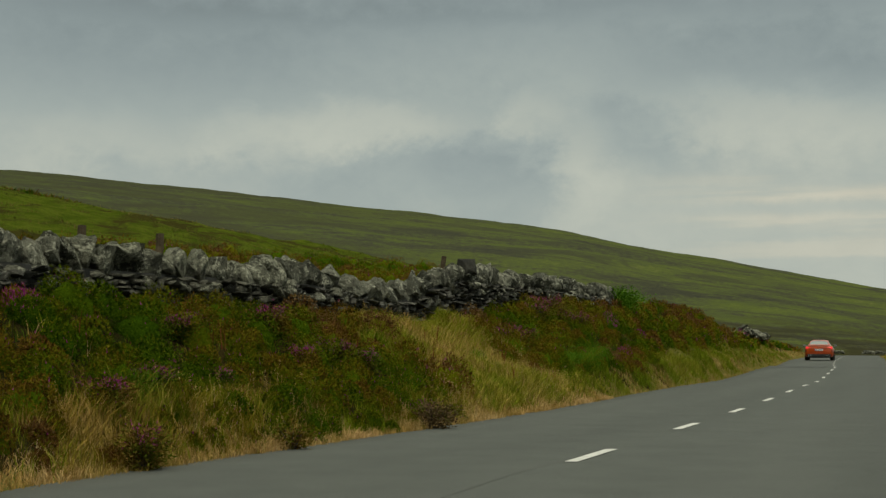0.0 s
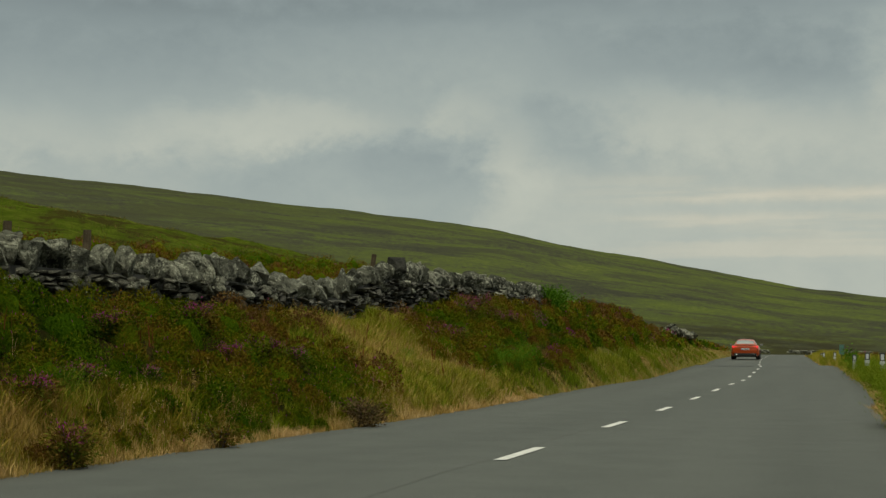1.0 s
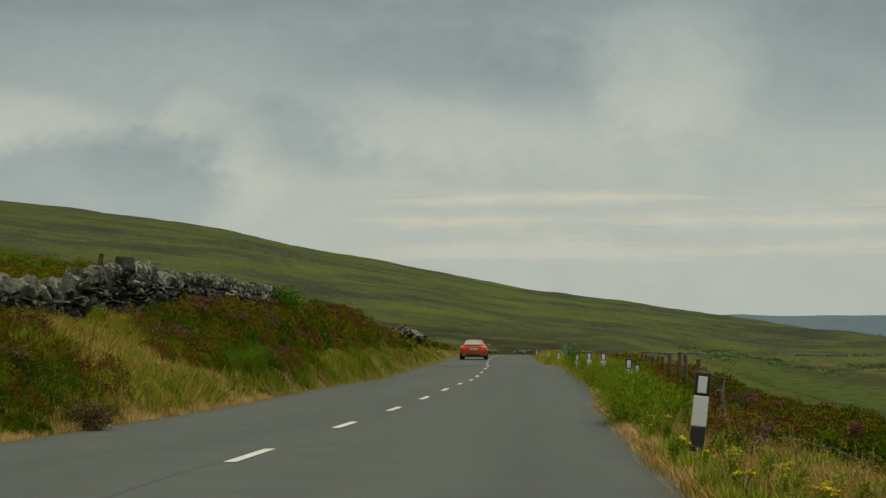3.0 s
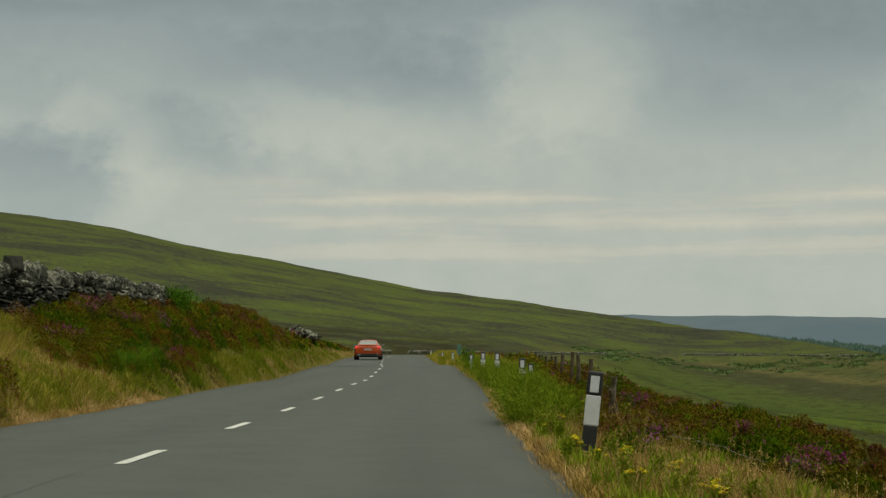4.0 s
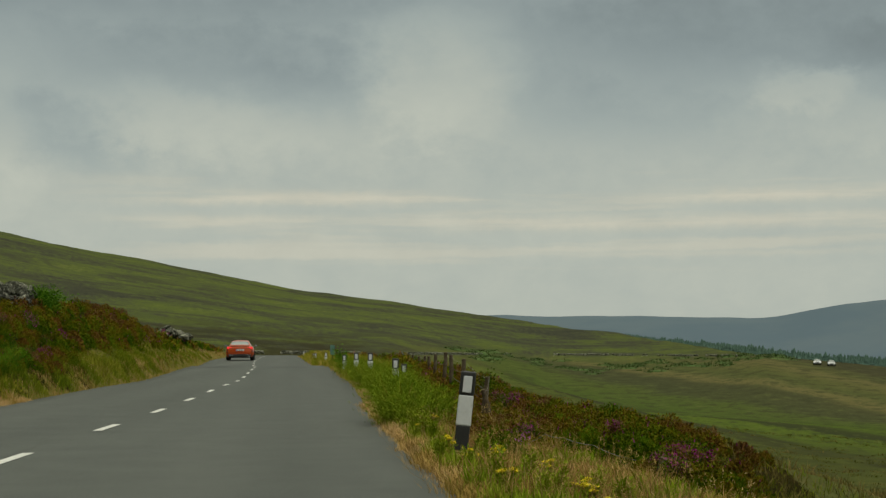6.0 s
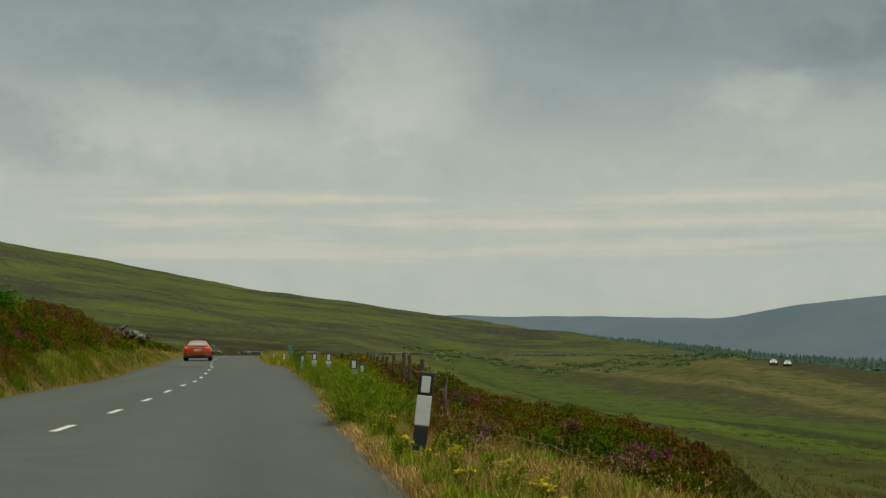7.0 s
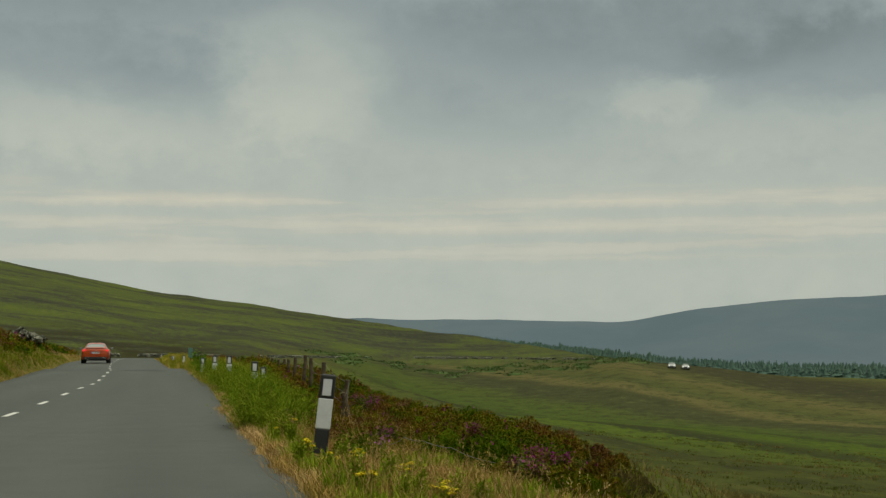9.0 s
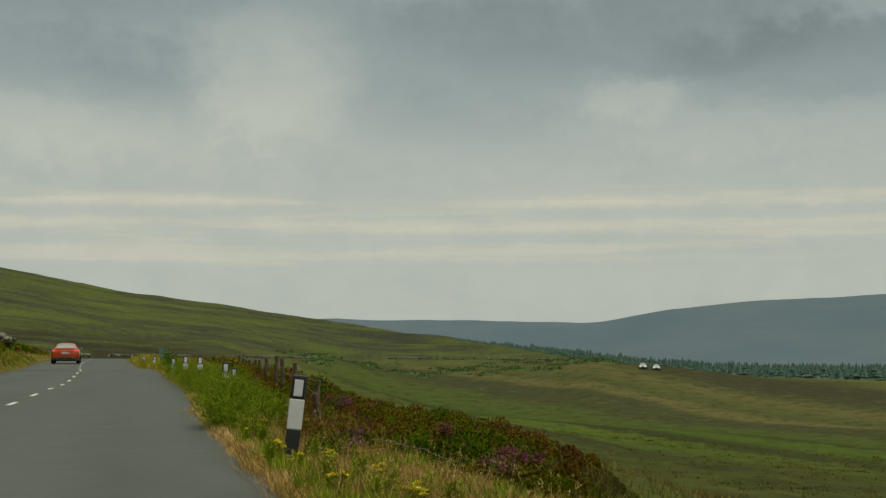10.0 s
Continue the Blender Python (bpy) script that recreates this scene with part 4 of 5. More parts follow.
# feathery seed heads over the dry grass
hx, hy = join_spots(on_bank(1100, 6.5, 18, 0.1, 1.4, spots=verge_spots, patchy=0.42), on_bank(700, 7, 26, 0.0, 0.8, patchy=0.49), on_bank(700, 19, 30, 0.3, 3.0, True))
k = clear_of_marker(hx, hy) & ~((np.abs(hx - 0.213 * hy) < 0.20) & (hy > 9.6) & (hy < 13.7))
hx, hy = hx[k], hy[k]
hz = ground_z(hx, hy)
hh = rng.uniform(0.14, 0.34, len(hx))
stems = blades("seed_stems", np.stack([hx, hy, hz], -1), hh, np.full(len(hx), 0.004), rng.uniform(0.1, 0.45, len(hx)), DRY)
tagged(stems, "thin straw-coloured grass stems with seed heads", "grass", kind="stuff")
tips = stems.data
co = np.zeros(len(tips.vertices) * 3, np.float32)
tips.vertices.foreach_get("co", co)
tip = np.repeat(co.reshape(-1, 5, 3)[:, 4], 8, 0) + rng.normal(size=(len(hx) * 8, 3)) * np.array([0.005, 0.005, 0.022])
heads = sprays("seed_heads", tip, rng.normal(size=(len(tip), 3)) * 0.5 + np.array([0, 0, 1.0]), rng.uniform(0.012, 0.026, len(tip)), rng.uniform(0.004, 0.008, len(tip)), DRY)
tagged(heads, "feathery straw-coloured seed heads", "grass", kind="stuff")

# ------------------------------------------------------------------ single plants


def bush(name, x, y, wide, tall, count, leaf, mat, label, category, stems=7, shape=0.55, bloom=None, feathery=False):
    """A bush: an empty at its foot, branching stems, leaves, and flowers where it has any."""
    root = new(name)
    root.location = at_ground(x, y, 0.02)
    tagged(root, label, category)
    limbs = []
    ends = []
    for k in range(stems):
        a = 2 * math.pi * k / stems + rng.uniform(-0.4, 0.4)
        rr = wide * 0.5 * rng.uniform(0.35, 0.9)
        e = Vector((rr * math.cos(a), rr * math.sin(a), tall * rng.uniform(0.6, 0.95)))
        limbs.append(tube([(0.02 * math.cos(a), 0.02 * math.sin(a), 0), e * 0.5 + Vector((0, 0, tall * 0.12)), e], [0.012, 0.008, 0.003], 5))
        ends.append(e)
    tagged(part("stem_tuft", merge(*limbs), BARK if mat not in (FERN, WEED, LIME) else GREEN, root), kind="stuff")
    ends = np.array([tuple(e) for e in ends])
    k = rng.integers(0, stems, count)
    t = rng.random(count) ** shape
    base = ends[k] * t[:, None] + rng.normal(size=(count, 3)) * np.array([wide * 0.16, wide * 0.16, tall * 0.10])
    base[:, 2] = np.clip(base[:, 2], 0.01, None)
    way = base * np.array([1, 1, 0.2]) + rng.normal(size=(count, 3)) * (0.5 if feathery else 0.25) * wide + np.array([0, 0, (0.9 if feathery else 0.2) * wide])
    leaves = sprays("leaves", base, way, rng.uniform(0.7, 1.3, count) * leaf, rng.uniform(0.35, 0.5, count) * leaf * (0.30 if feathery else 1.0), mat, 0.2)
    leaves.parent = root
    tagged(leaves, kind="stuff")
    if bloom:
        fmat, fsize = bloom
        if fmat is RAGWORT:
            # one flat uneven head on each stem
            for e in ends:
                fb = bmesh.new()
                bmesh.ops.create_icosphere(fb, subdivisions=3, radius=1.0)
                for v in fb.verts:
                    k = fsize * (0.70 + 0.8 * noise.noise(v.co * 3.4 + Vector(e) * 40) + rng.uniform(-0.22, 0.22))
                    v.co = Vector((v.co.x * k * 2.1, v.co.y * k * 2.1, v.co.z * k * 0.9)) + Vector(e)
                part("flower_head", fb, fmat, root)
        else:
            # spikes of tiny florets round the tip of each stem
            k = rng.integers(0, stems, stems * 16)
            spot = ends[k] + rng.normal(size=(len(k), 3)) * np.array([fsize, fsize, fsize * 1.3])
            l = rng.uniform(0.7, 1.3, len(k)) * fsize * 0.9
            flowers = sprays("bloom", spot, rng.normal(size=(len(k), 3)) * 0.5 + np.array([0, 0, 0.8]), l, l * 0.6, fmat)
            flowers.parent = root
            tagged(flowers, kind="stuff")
    return root


def polar(bearing, r):
    return r * math.sin(radians(bearing)), r * math.cos(radians(bearing))


bush("shrub", *polar(-3.95, 46.3), 1.5, 1.0, 12000, 0.07, FERN, "bright green leafy shrub on top of the bank", "shrub", 9, 0.7).location.z -= 0.05
for b, r, w in ((-6.6, 34.6, 1.1), (-6.9, 33.6, 0.8), (-6.1, 35.4, 0.8), (-7.9, 28.8, 0.8), (-7.4, 29.8, 0.6), (-5.4, 36.8, 0.7), (-20.1, 15.7, 0.40), (-19.6, 15.9, 0.30), (-17.0, 18.0, 0.50), (-14.4, 18.6, 0.55), (-13.3, 18.9, 0.40), (-15.6, 17.4, 0.30),
                (-21.2, 13.0, 0.46), (-22.9, 11.8, 0.40), (-18.6, 14.6, 0.26), (20.4, 13.0, 0.40), (19.9, 13.3, 0.26), (19.2, 11.9, 0.22), (19.8, 11.4, 0.20), (13.5, 27.0, 0.60), (13.7, 25.6, 0.40), (17.4, 15.6, 0.26), (16.2, 16.0, 0.22), (14.1, 15.0, 0.30)):
    bush("flowering_heather", *polar(b, r), w, 0.34 * w + 0.16, 2200, 0.03 + 0.02 * w, HEATHER, "low heather bush covered in purple-pink flowers", "heather", 26, 0.6, (BLOOM, 0.014 + 0.016 * w))["group"] = "flowering heather bushes"
for b, r, w in ((-5.35, 30.8, 0.9), (-5.0, 31.4, 1.0), (-5.7, 30.0, 0.7), (-4.8, 32.6, 0.9), (-5.9, 31.0, 0.7), (-21.8, 12.6, 0.45), (-9.3, 25.2, 0.5)):
    bush("fern_clump", *polar(b, r), w, 0.42 * w + 0.08, 2600, 0.022 + 0.026 * w, FERN, "bright green fern clump among the heather", "fern", 12, 0.8, feathery=True)["group"] = "ferns on the bank"
bush("heather_tuft", *polar(-21.4, 11.05), 0.36, 0.34, 2400, 0.035, HEATHER, "rounded heather tuft with purple flowers at the road edge", "heather", 9, 0.6, (BLOOM, 0.022))
bush("dead_bush", *polar(-10.7, 17.3), 0.50, 0.38, 1700, 0.04, BROWN, "dried brown bush at the road edge", "bush", 9, 0.6)
bush("dead_bush", *polar(-16.0, 13.4), 0.34, 0.26, 900, 0.04, HEATHER, "dark low bush at the foot of the bank", "bush", 9, 0.6)
for b, r in ((8.75, 18.6), (9.1, 19.3), (9.4, 18.2), (9.7, 18.8), (10.55, 16.6), (10.1, 17.8), (10.2, 18.8), (10.35, 20.6), (9.8, 20.2), (9.6, 22.4), (9.9, 24.2), (9.2, 24.6), (9.5, 27.0), (8.9, 27.2), (9.2, 30.0), (8.7, 30.5), (8.5, 34.0), (8.8, 36.0), (8.2, 39.0), (8.0, 44.0), (9.5, 33.0), (9.3, 37.0), (9.0, 41.0), (8.5, 42.0), (8.6, 46.0), (8.2, 49.0), (7.7, 48.0), (7.4, 54.0), (7.8, 54.0), (7.1, 60.0), (6.7, 67.0), (8.3, 38.6), (7.8, 43.4), (7.4, 48.4), (9.2, 30.0), (9.6, 33.6), (8.5, 39.6), (7.6, 46.0)):
    wx, wy = polar(b, r)
    bush("weed_clump", max(wx, float(centre(wy)) + RIGHT_HALF + (0.12 if r < 23 else 0.40)), wy, 0.75 if r < 36 else 1.0, (0.50 if b > 9.65 else 0.64 if r < 40 else 0.56) * rng.uniform(0.85, 1.15), 4200, 0.058, WEED, "tall feathery green weeds at the road edge", "weeds", 22, 0.8, feathery=True)["group"] = "tall weeds on the verge"
for b, r, s in ((11.3, 11.9, 0.9), (12.1, 11.0, 0.8), (13.15, 10.4, 1.1), (16.2, 9.4, 1.0), (16.6, 9.2, 0.9), (13.55, 8.9, 0.9), (17.2, 8.6, 0.9), (10.7, 15.6, 1.0), (10.3, 15.0, 0.9), (15.0, 10.6, 0.8)):
    bush("ragwort", *polar(b, r), 0.14 * s, 0.27 * s, 260, 0.026, WEED, "green ragwort plant with clusters of yellow flowers", "wildflower", 4, 0.9, (RAGWORT, 0.014))["group"] = "yellow ragwort on the verge"
for b, r, s in ((10.05, 15.2, 1.3), (10.4, 14.5, 1.4), (10.7, 13.8, 1.0), (11.0, 10.9, 1.0), (12.0, 10.0, 0.8), (12.6, 11.6, 1.0), (14.3, 9.9, 1.0), (15.4, 9.2, 1.1), (16.9, 9.6, 1.0), (17.8, 9.2, 0.9), (14.8, 8.8, 0.9), (13.1, 9.4, 1.0)):
    bush("leafy_weed", *polar(b, r), 0.10 * s, 0.28 * s, 620, 0.028, LIME, "bright yellow-green leafy weed in the verge grass", "weed", 6, 0.7)["group"] = "leafy weeds on the verge"
bush("pink_flower", *polar(14.1, 12.5), 0.10, 0.34, 60, 0.03, FERN, "single bright pink wildflower in the grass", "wildflower", 3, 0.9, (PINK, 0.022))
bush("sapling", *polar(7.35, 55.5), 0.55, 1.0, 500, 0.11, FERN, "small green sapling beside the marker posts", "sapling", 4, 0.5)
bush("gorse_bush", *polar(12.6, 31.0), 0.55, 0.72, 900, 0.06, HEATHER, "rust-brown bush beside the wire fence", "bush", 8, 0.6)

# ------------------------------------------------------------------ verge marker posts


def marker_post():
    """Leaning verge marker: black foot, white band, black head that frames a reflector."""
    root = new("marker_post")
    tagged(root, "black and white plastic marker post with reflector on the verge", "marker post", "marker posts along the road")
    part("foot", box(0.130, 0.055, 0.75, (0, 0, -0.150), 0.010), BLACK, root, "scuffed black foot")
    part("band", box(0.136, 0.060, 0.276, (0, 0, 0.363), 0.012), WHITE, root, "white band")
    bm = box(0.140, 0.062, 0.219, (0, 0, 0.6105), 0.022, 3)
    head = part("head", bm, BLACK, root, "black rounded head")
    part("reflector", box(0.080, 0.008, 0.150, (0, -0.033, 0.602), 0.006), REFLECT, head, "white reflector panel")
    return root


MARKERS = [  # bearing, distance, lean sideways, turn, angle of the top from the eye
    (11.75, 13.9, 6.3, -12, -0.60), (9.30, 31.5, 1.0, -10, -0.13), (9.66, 36.0, -1.5, -9, -0.33), (8.36, 41.0, 1.0, -8, 0.09), (7.84, 46.0, 0.5, -8, 0.10),
    (7.42, 54.0, -2.0, -7, 0.02), (6.70, 81.0, 1.5, -6, 0.10), (6.33, 96.0, -1.0, -6, 0.09), (6.22, 101.0, 2.0, -6, 0.07), (5.88, 133.0, 0.0, -5, 0.15)]
first = None
for b, r, lean, turn, up in MARKERS:
    m = Matrix.Translation((*polar(b, r), EYE + r * math.tan(radians(up)) - 0.72)) @ pose(0, 0, 0, 0, lean, turn)
    if first is None:
        first = marker_post()
        first.matrix_basis = m
    else:
        copy_thing(first, m)

# ------------------------------------------------------------------ wire fence


def fence_post(tall, label, slim=1.0):
    root = new("fence_post")
    tagged(root, label, "fence post", "fence posts on the verge")
    n = 7
    part("stake", tube([(0.012 * math.sin(k * 1.3), 0.01 * math.cos(k * 2.1), -0.25 + (tall + 0.25) * k / n) for k in range(n + 1)], [slim * q for q in (0.056, 0.058, 0.055, 0.057, 0.053, 0.055, 0.053, 0.050)], 9), WOOD, root)
    for z in (0.45, 0.68, 0.90):
        part("staple", box(0.006, 0.016, 0.006, (0, -0.054 * slim, min(z, tall - 0.05)), 0.0015, 1), WIRE, root)
    return root


POSTS = [  # bearing, distance, angle of the top from the eye, lean
    (12.60, 21.5, -0.82, 5), (12.95, 21.0, -1.25, -14), (11.85, 32.5, -0.16, 1), (11.45, 36.0, -0.01, -2), (11.15, 39.5, 0.10, 2), (10.8, 43.5, 0.03, 1), (10.6, 47.5, -0.05, -3),
    (10.4, 52.0, -0.04, 2), (10.2, 57.0, -0.05, 0), (9.95, 63.0, -0.03, 2), (9.8, 69.0, -0.05, -2), (9.5, 77.0, 0.03, 1), (9.2, 86.0, 0.02, 2)]
for b, r, up, lean in ((-24.1, 18.4, 4.75, 6), (-21.1, 20.0, 4.48, 3), (-10.7, 31.0, 3.75, 9)):
    X, Y = polar(b, r)
    tall = EYE + r * math.tan(radians(up)) - float(ground_z(X, Y))
    p = fence_post(max(tall, 0.6), "weathered wooden fence post behind the stone wall")
    p["group"] = "fence posts behind the wall"
    p.matrix_basis = Matrix.Translation((X, Y, EYE + r * math.tan(radians(up)) - max(tall, 0.6))) @ pose(0, 0, 0, 0, lean, 20)
tops = []
for b, r, up, lean in POSTS:
    tall = max(0.4, EYE + r * math.tan(radians(up)) - at_ground(*polar(b, r))[2])
    p = fence_post(tall, "weathered grey wooden fence post", 0.66 if r < 22 else 0.9)
    p.matrix_basis = Matrix.Translation(at_ground(*polar(b, r))) @ pose(0, 0, 0, lean * 0.5, lean, 20)
    tops.append((p.matrix_basis, tall))
stub = fence_post(0.20, "short broken wooden fence stake in the heather")
stub.matrix_basis = Matrix.Translation(at_ground(*polar(19.15, 11.8))) @ pose(0, 0, 0, 8, 12, 40)
low_wire = [stub.matrix_basis @ Vector((0, -0.055, 0.18))] + [Vector((*polar(b, r), z)) for b, r, z in ((18.0, 12.3, -0.01), (16.7, 12.9, 0.06), (15.6, 13.3, 0.10), (14.9, 13.6, 0.115), (14.3, 14.1, 0.02))]
bow = []
for a, b in zip(low_wire, low_wire[1:]):
    bow += [a.lerp(b, q / 8) - Vector((0, 0, 0.05 * (q / 8) * (1 - q / 8))) for q in range(8)]
tagged(part("fence_wire", tube(bow + low_wire[-1:], 0.0028, 5), WIRE), "slack rusty fence wire lying over the heather", "wire", "fence wires")
order = sorted(range(len(tops)), key=lambda k: tops[k][0].translation.y)
for level in (0.95, 0.70, 0.45):
    pts = []
    for k in order:
        m, tall = tops[k]
        pts.append(m @ Vector((0.0, -0.055, tall * level)))
    line = []
    for a, b in zip(pts, pts[1:]):
        n = max(3, int((b - a).length / 0.7))
        for q in range(n):
            t = q / n
            line.append(a.lerp(b, t) - Vector((0, 0, 0.06 * 4 * t * (1 - t))))
    line.append(pts[-1])
    tagged(part("fence_wire", tube(line, 0.0022, 5), WIRE), "sagging rusty fence wire strung between wooden posts", "wire", "fence wires")

# ------------------------------------------------------------------ small sign by the road
sign = new("road_sign")
tagged(sign, "small green-grey sign plate on a thin pole", "road sign")
sign.location = at_ground(*polar(6.95, 68.0))
SIGN_GREEN = material("faded_green_plate", two((0.06, 0.14, 0.11), (0.09, 0.18, 0.14), 4, 30), 0.6)
part("pole", tube([(0, 0, -0.2), (0, 0, 0.95)], 0.024, 8), WOOD, sign)
part("plate", box(0.20, 0.02, 0.42, (0, -0.03, 0.78), 0.006), SIGN_GREEN, sign)

# ------------------------------------------------------------------ dry-stone wall


def stone_mesh(kind, seed):
    """An angular stone of unit size, from the hull of a few broken corners."""
    g = np.random.default_rng(seed)
    bm = bmesh.new()
    flat = kind == "slab"
    lean = g.normal(size=2) * (0.05 if flat else 0.22)
    for k in range(18 if not flat else 14):
        c = g.normal(size=3)
        c = c / np.abs(c).max() * (0.5 - 0.5 * g.random() ** 2.0 * (0.16 if flat else 0.5))
        if not flat:
            c = 0.72 * c + 0.28 * c / np.linalg.norm(c) * 0.5
            c[:2] = c[:2] * (1 - 0.35 * max(0.0, c[2])) + lean * c[2]
        bm.verts.new(c)
    hull = bmesh.ops.convex_hull(bm, input=bm.verts)
    bmesh.ops.delete(bm, geom=list({v for v in hull["geom_interior"] + hull["geom_unused"] if isinstance(v, bmesh.types.BMVert)}), context="VERTS")
    if not flat:
        # broken, weathered faces
        bmesh.ops.subdivide_edges(bm, edges=bm.edges, cuts=2, use_grid_fill=True)
        for v in bm.verts:
            v.co += v.co.normalized() * (0.085 * noise.noise(v.co * 3.1 + Vector((seed, 0, 0))) + 0.045 * noise.noise(v.co * 8.0 + Vector((0, seed, 0))))
    bmesh.ops.triangulate(bm, faces=bm.faces)
    me = bpy.data.meshes.new("stone_" + kind)
    bm.to_mesh(me)
    bm.free()
    me.materials.append(SLATE if flat else STONE)
    return me


CAPS = [stone_mesh("cap", 10 + k) for k in range(16)]
SLABS = [stone_mesh("slab", 50 + k) for k in range(16)]
WALL_AT = 6.05


def wall_top(y):
    """Height of the wall's crown."""
    return road_z(y) + curve(y, (5, 14.5, 22, 24.5, 26.5, 28, 30, 36, 45, 52), (1.95, 2.03, 2.19, 2.05, 2.12, 2.43, 2.64, 2.68, 2.78, 2.8), 0.5)


def wall_stones(y0, y1):
    """(mesh, pose) for each stone of the face and the crown between two stations."""
    out = []
    y = y0
    while y < y1:
        # big rough capstones, some leaning, now and then two small ones side by side
        x = float(centre(y)) - WALL_AT
        top = float(wall_top(y))
        big = rng.random() < 0.62
        w = rng.uniform(0.38, 0.74) if big else rng.uniform(0.16, 0.30)
        h = rng.uniform(0.34, 0.50) if big else rng.uniform(0.24, 0.46)
        if y > 27:
            w, h = w * 0.7, h * 0.86
        m = pose(x + rng.uniform(-0.05, 0.06), y + w * 0.5, top - h * 0.46 + rng.uniform(-0.08, 0.07), rng.uniform(-15, 15), rng.uniform(-14, 10), rng.uniform(-28, 28))
        out.append((CAPS[rng.integers(len(CAPS))], m @ Matrix.Diagonal((rng.uniform(0.36, 0.52), w * 1.16, h * 1.2, 1))))
        y += w * rng.uniform(0.74, 0.98)
    y = y0
    while y < y1:
        # middling blocks wedged under the crown
        w = rng.uniform(0.16, 0.36)
        if rng.random() < 0.55:
            m = pose(float(centre(y)) - WALL_AT + 0.17 + rng.uniform(-0.03, 0.06), y, float(wall_top(y)) - rng.uniform(0.36, 0.56), rng.uniform(-20, 20), rng.uniform(-14, 14), rng.uniform(-20, 20))
            out.append((CAPS[rng.integers(len(CAPS))], m @ Matrix.Diagonal((0.26, w, rng.uniform(0.13, 0.24), 1))))
        y += w * rng.uniform(0.8, 1.6)
    z_down = 0.34
    while z_down < 1.10:
        thick = rng.uniform(0.034, 0.082)
        y = y0 + rng.uniform(-0.2, 0)
        while y < y1:
            l = rng.uniform(0.12, 0.44)
            t = thick * rng.uniform(0.7, 1.3)
            ym = y + l * 0.5
            x = float(centre(ym)) - WALL_AT + 0.16 + rng.uniform(-0.055, 0.055)
            m = pose(x, ym, float(wall_top(ym)) - z_down - t * 0.5 + rng.uniform(-0.015, 0.015), rng.uniform(-7, 7), rng.uniform(-12, 6), rng.uniform(-11, 11))
            out.append((SLABS[rng.integers(len(SLABS))], m @ Matrix.Diagonal((rng.uniform(0.16, 0.26), l * 1.06, t * 1.2, 1))))
            y += l * rng.uniform(0.96, 1.10)
        z_down += thick * 1.06
    return out


def joined(name, stones, mat):
    vs, fs, n = [], [], 0
    cache = {}
    for me, m in stones:
        if me.name not in cache:
            c = np.zeros(len(me.vertices) * 3)
            me.vertices.foreach_get("co", c)
            t = np.zeros(len(me.polygons) * 3, np.int32)
            me.loops.foreach_get("vertex_index", t)
            cache[me.name] = c.reshape(-1, 3), t.reshape(-1, 3)
        c, t = cache[me.name]
        a = np.array(m)
        vs.append(c @ a[:3, :3].T + a[:3, 3])
        fs.append(t + n)
        n += len(c)
    return mesh_object(name, np.concatenate(vs), np.concatenate(fs), mat)


# dark core sheet behind the stones, painted as shade in the gaps
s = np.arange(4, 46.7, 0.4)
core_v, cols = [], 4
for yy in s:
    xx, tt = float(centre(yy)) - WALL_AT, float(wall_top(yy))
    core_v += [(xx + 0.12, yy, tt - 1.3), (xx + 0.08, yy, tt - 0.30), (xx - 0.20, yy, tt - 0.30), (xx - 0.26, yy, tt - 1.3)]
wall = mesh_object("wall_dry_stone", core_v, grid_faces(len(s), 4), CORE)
tagged(wall, "dry-stone wall of dark lichened slate with rough upright capstones", "stone wall", kind="structure")
others = wall_stones(4, 14.6) + wall_stones(20.6, 46.4)
for name, kinds, mat in (("capstones", CAPS, STONE_REST), ("slates", SLABS, SLATE_REST)):
    rest = joined(name, [o for o in others if o[0] in kinds], mat)
    rest.parent = wall
    tagged(rest, kind="stuff")

# a pointed capstone stands at the gap, a dark squared block beyond it


def rough_stone(sx, sy, sz, taper, seed):
    """A broken block that narrows towards its top."""
    g = np.random.default_rng(seed)
    bm = bmesh.new()
    for k in range(34):
        h = g.random()
        c = np.array([g.uniform(-1, 1), g.uniform(-1, 1)])
        c = c / np.abs(c).max() * (1 - taper * h) * g.uniform(0.86, 1.0)
        bm.verts.new((sx * 0.5 * c[0], sy * 0.5 * c[1], sz * h))
    hull = bmesh.ops.convex_hull(bm, input=bm.verts)
    bmesh.ops.delete(bm, geom=list({v for v in hull["geom_interior"] + hull["geom_unused"] if isinstance(v, bmesh.types.BMVert)}), context="VERTS")
    return bm


peak = part("capstone", rough_stone(0.34, 0.62, 0.48, 0.90, 77), STONE_REST, wall, "pointed grey capstone")
peak.location = (float(centre(26.6)) - WALL_AT + 0.08, 26.6, 1.86)
block = part("capstone", rough_stone(0.42, 0.60, 0.34, 0.22, 81), DARK_BLOCK, wall, "dark squared capstone")
block.location = (float(centre(30.2)) - WALL_AT + 0.06, 30.2, 2.42)

# heap of fallen stones further along the bank
heap = []
for k in range(46):
    hx0, hy0 = rng.uniform(-1.1, 1.1), rng.uniform(-0.6, 0.6)
    rise = 0.85 * max(0.0, 1 - abs(hx0 - 0.2) / 1.25) * (1 - abs(hy0) / 1.1)
    size = rng.uniform(0.28, 0.55)
    heap.append((CAPS[k % 16], pose(hx0, hy0, rise * rng.uniform(0.2, 1.0) + 0.05, rng.uniform(-30, 30), rng.uniform(-30, 30), rng.uniform(0, 180)) @ Matrix.Diagonal((size, size * 1.2, size * 0.8, 1))))
cairn = joined("stone_heap", heap, STONE_REST)
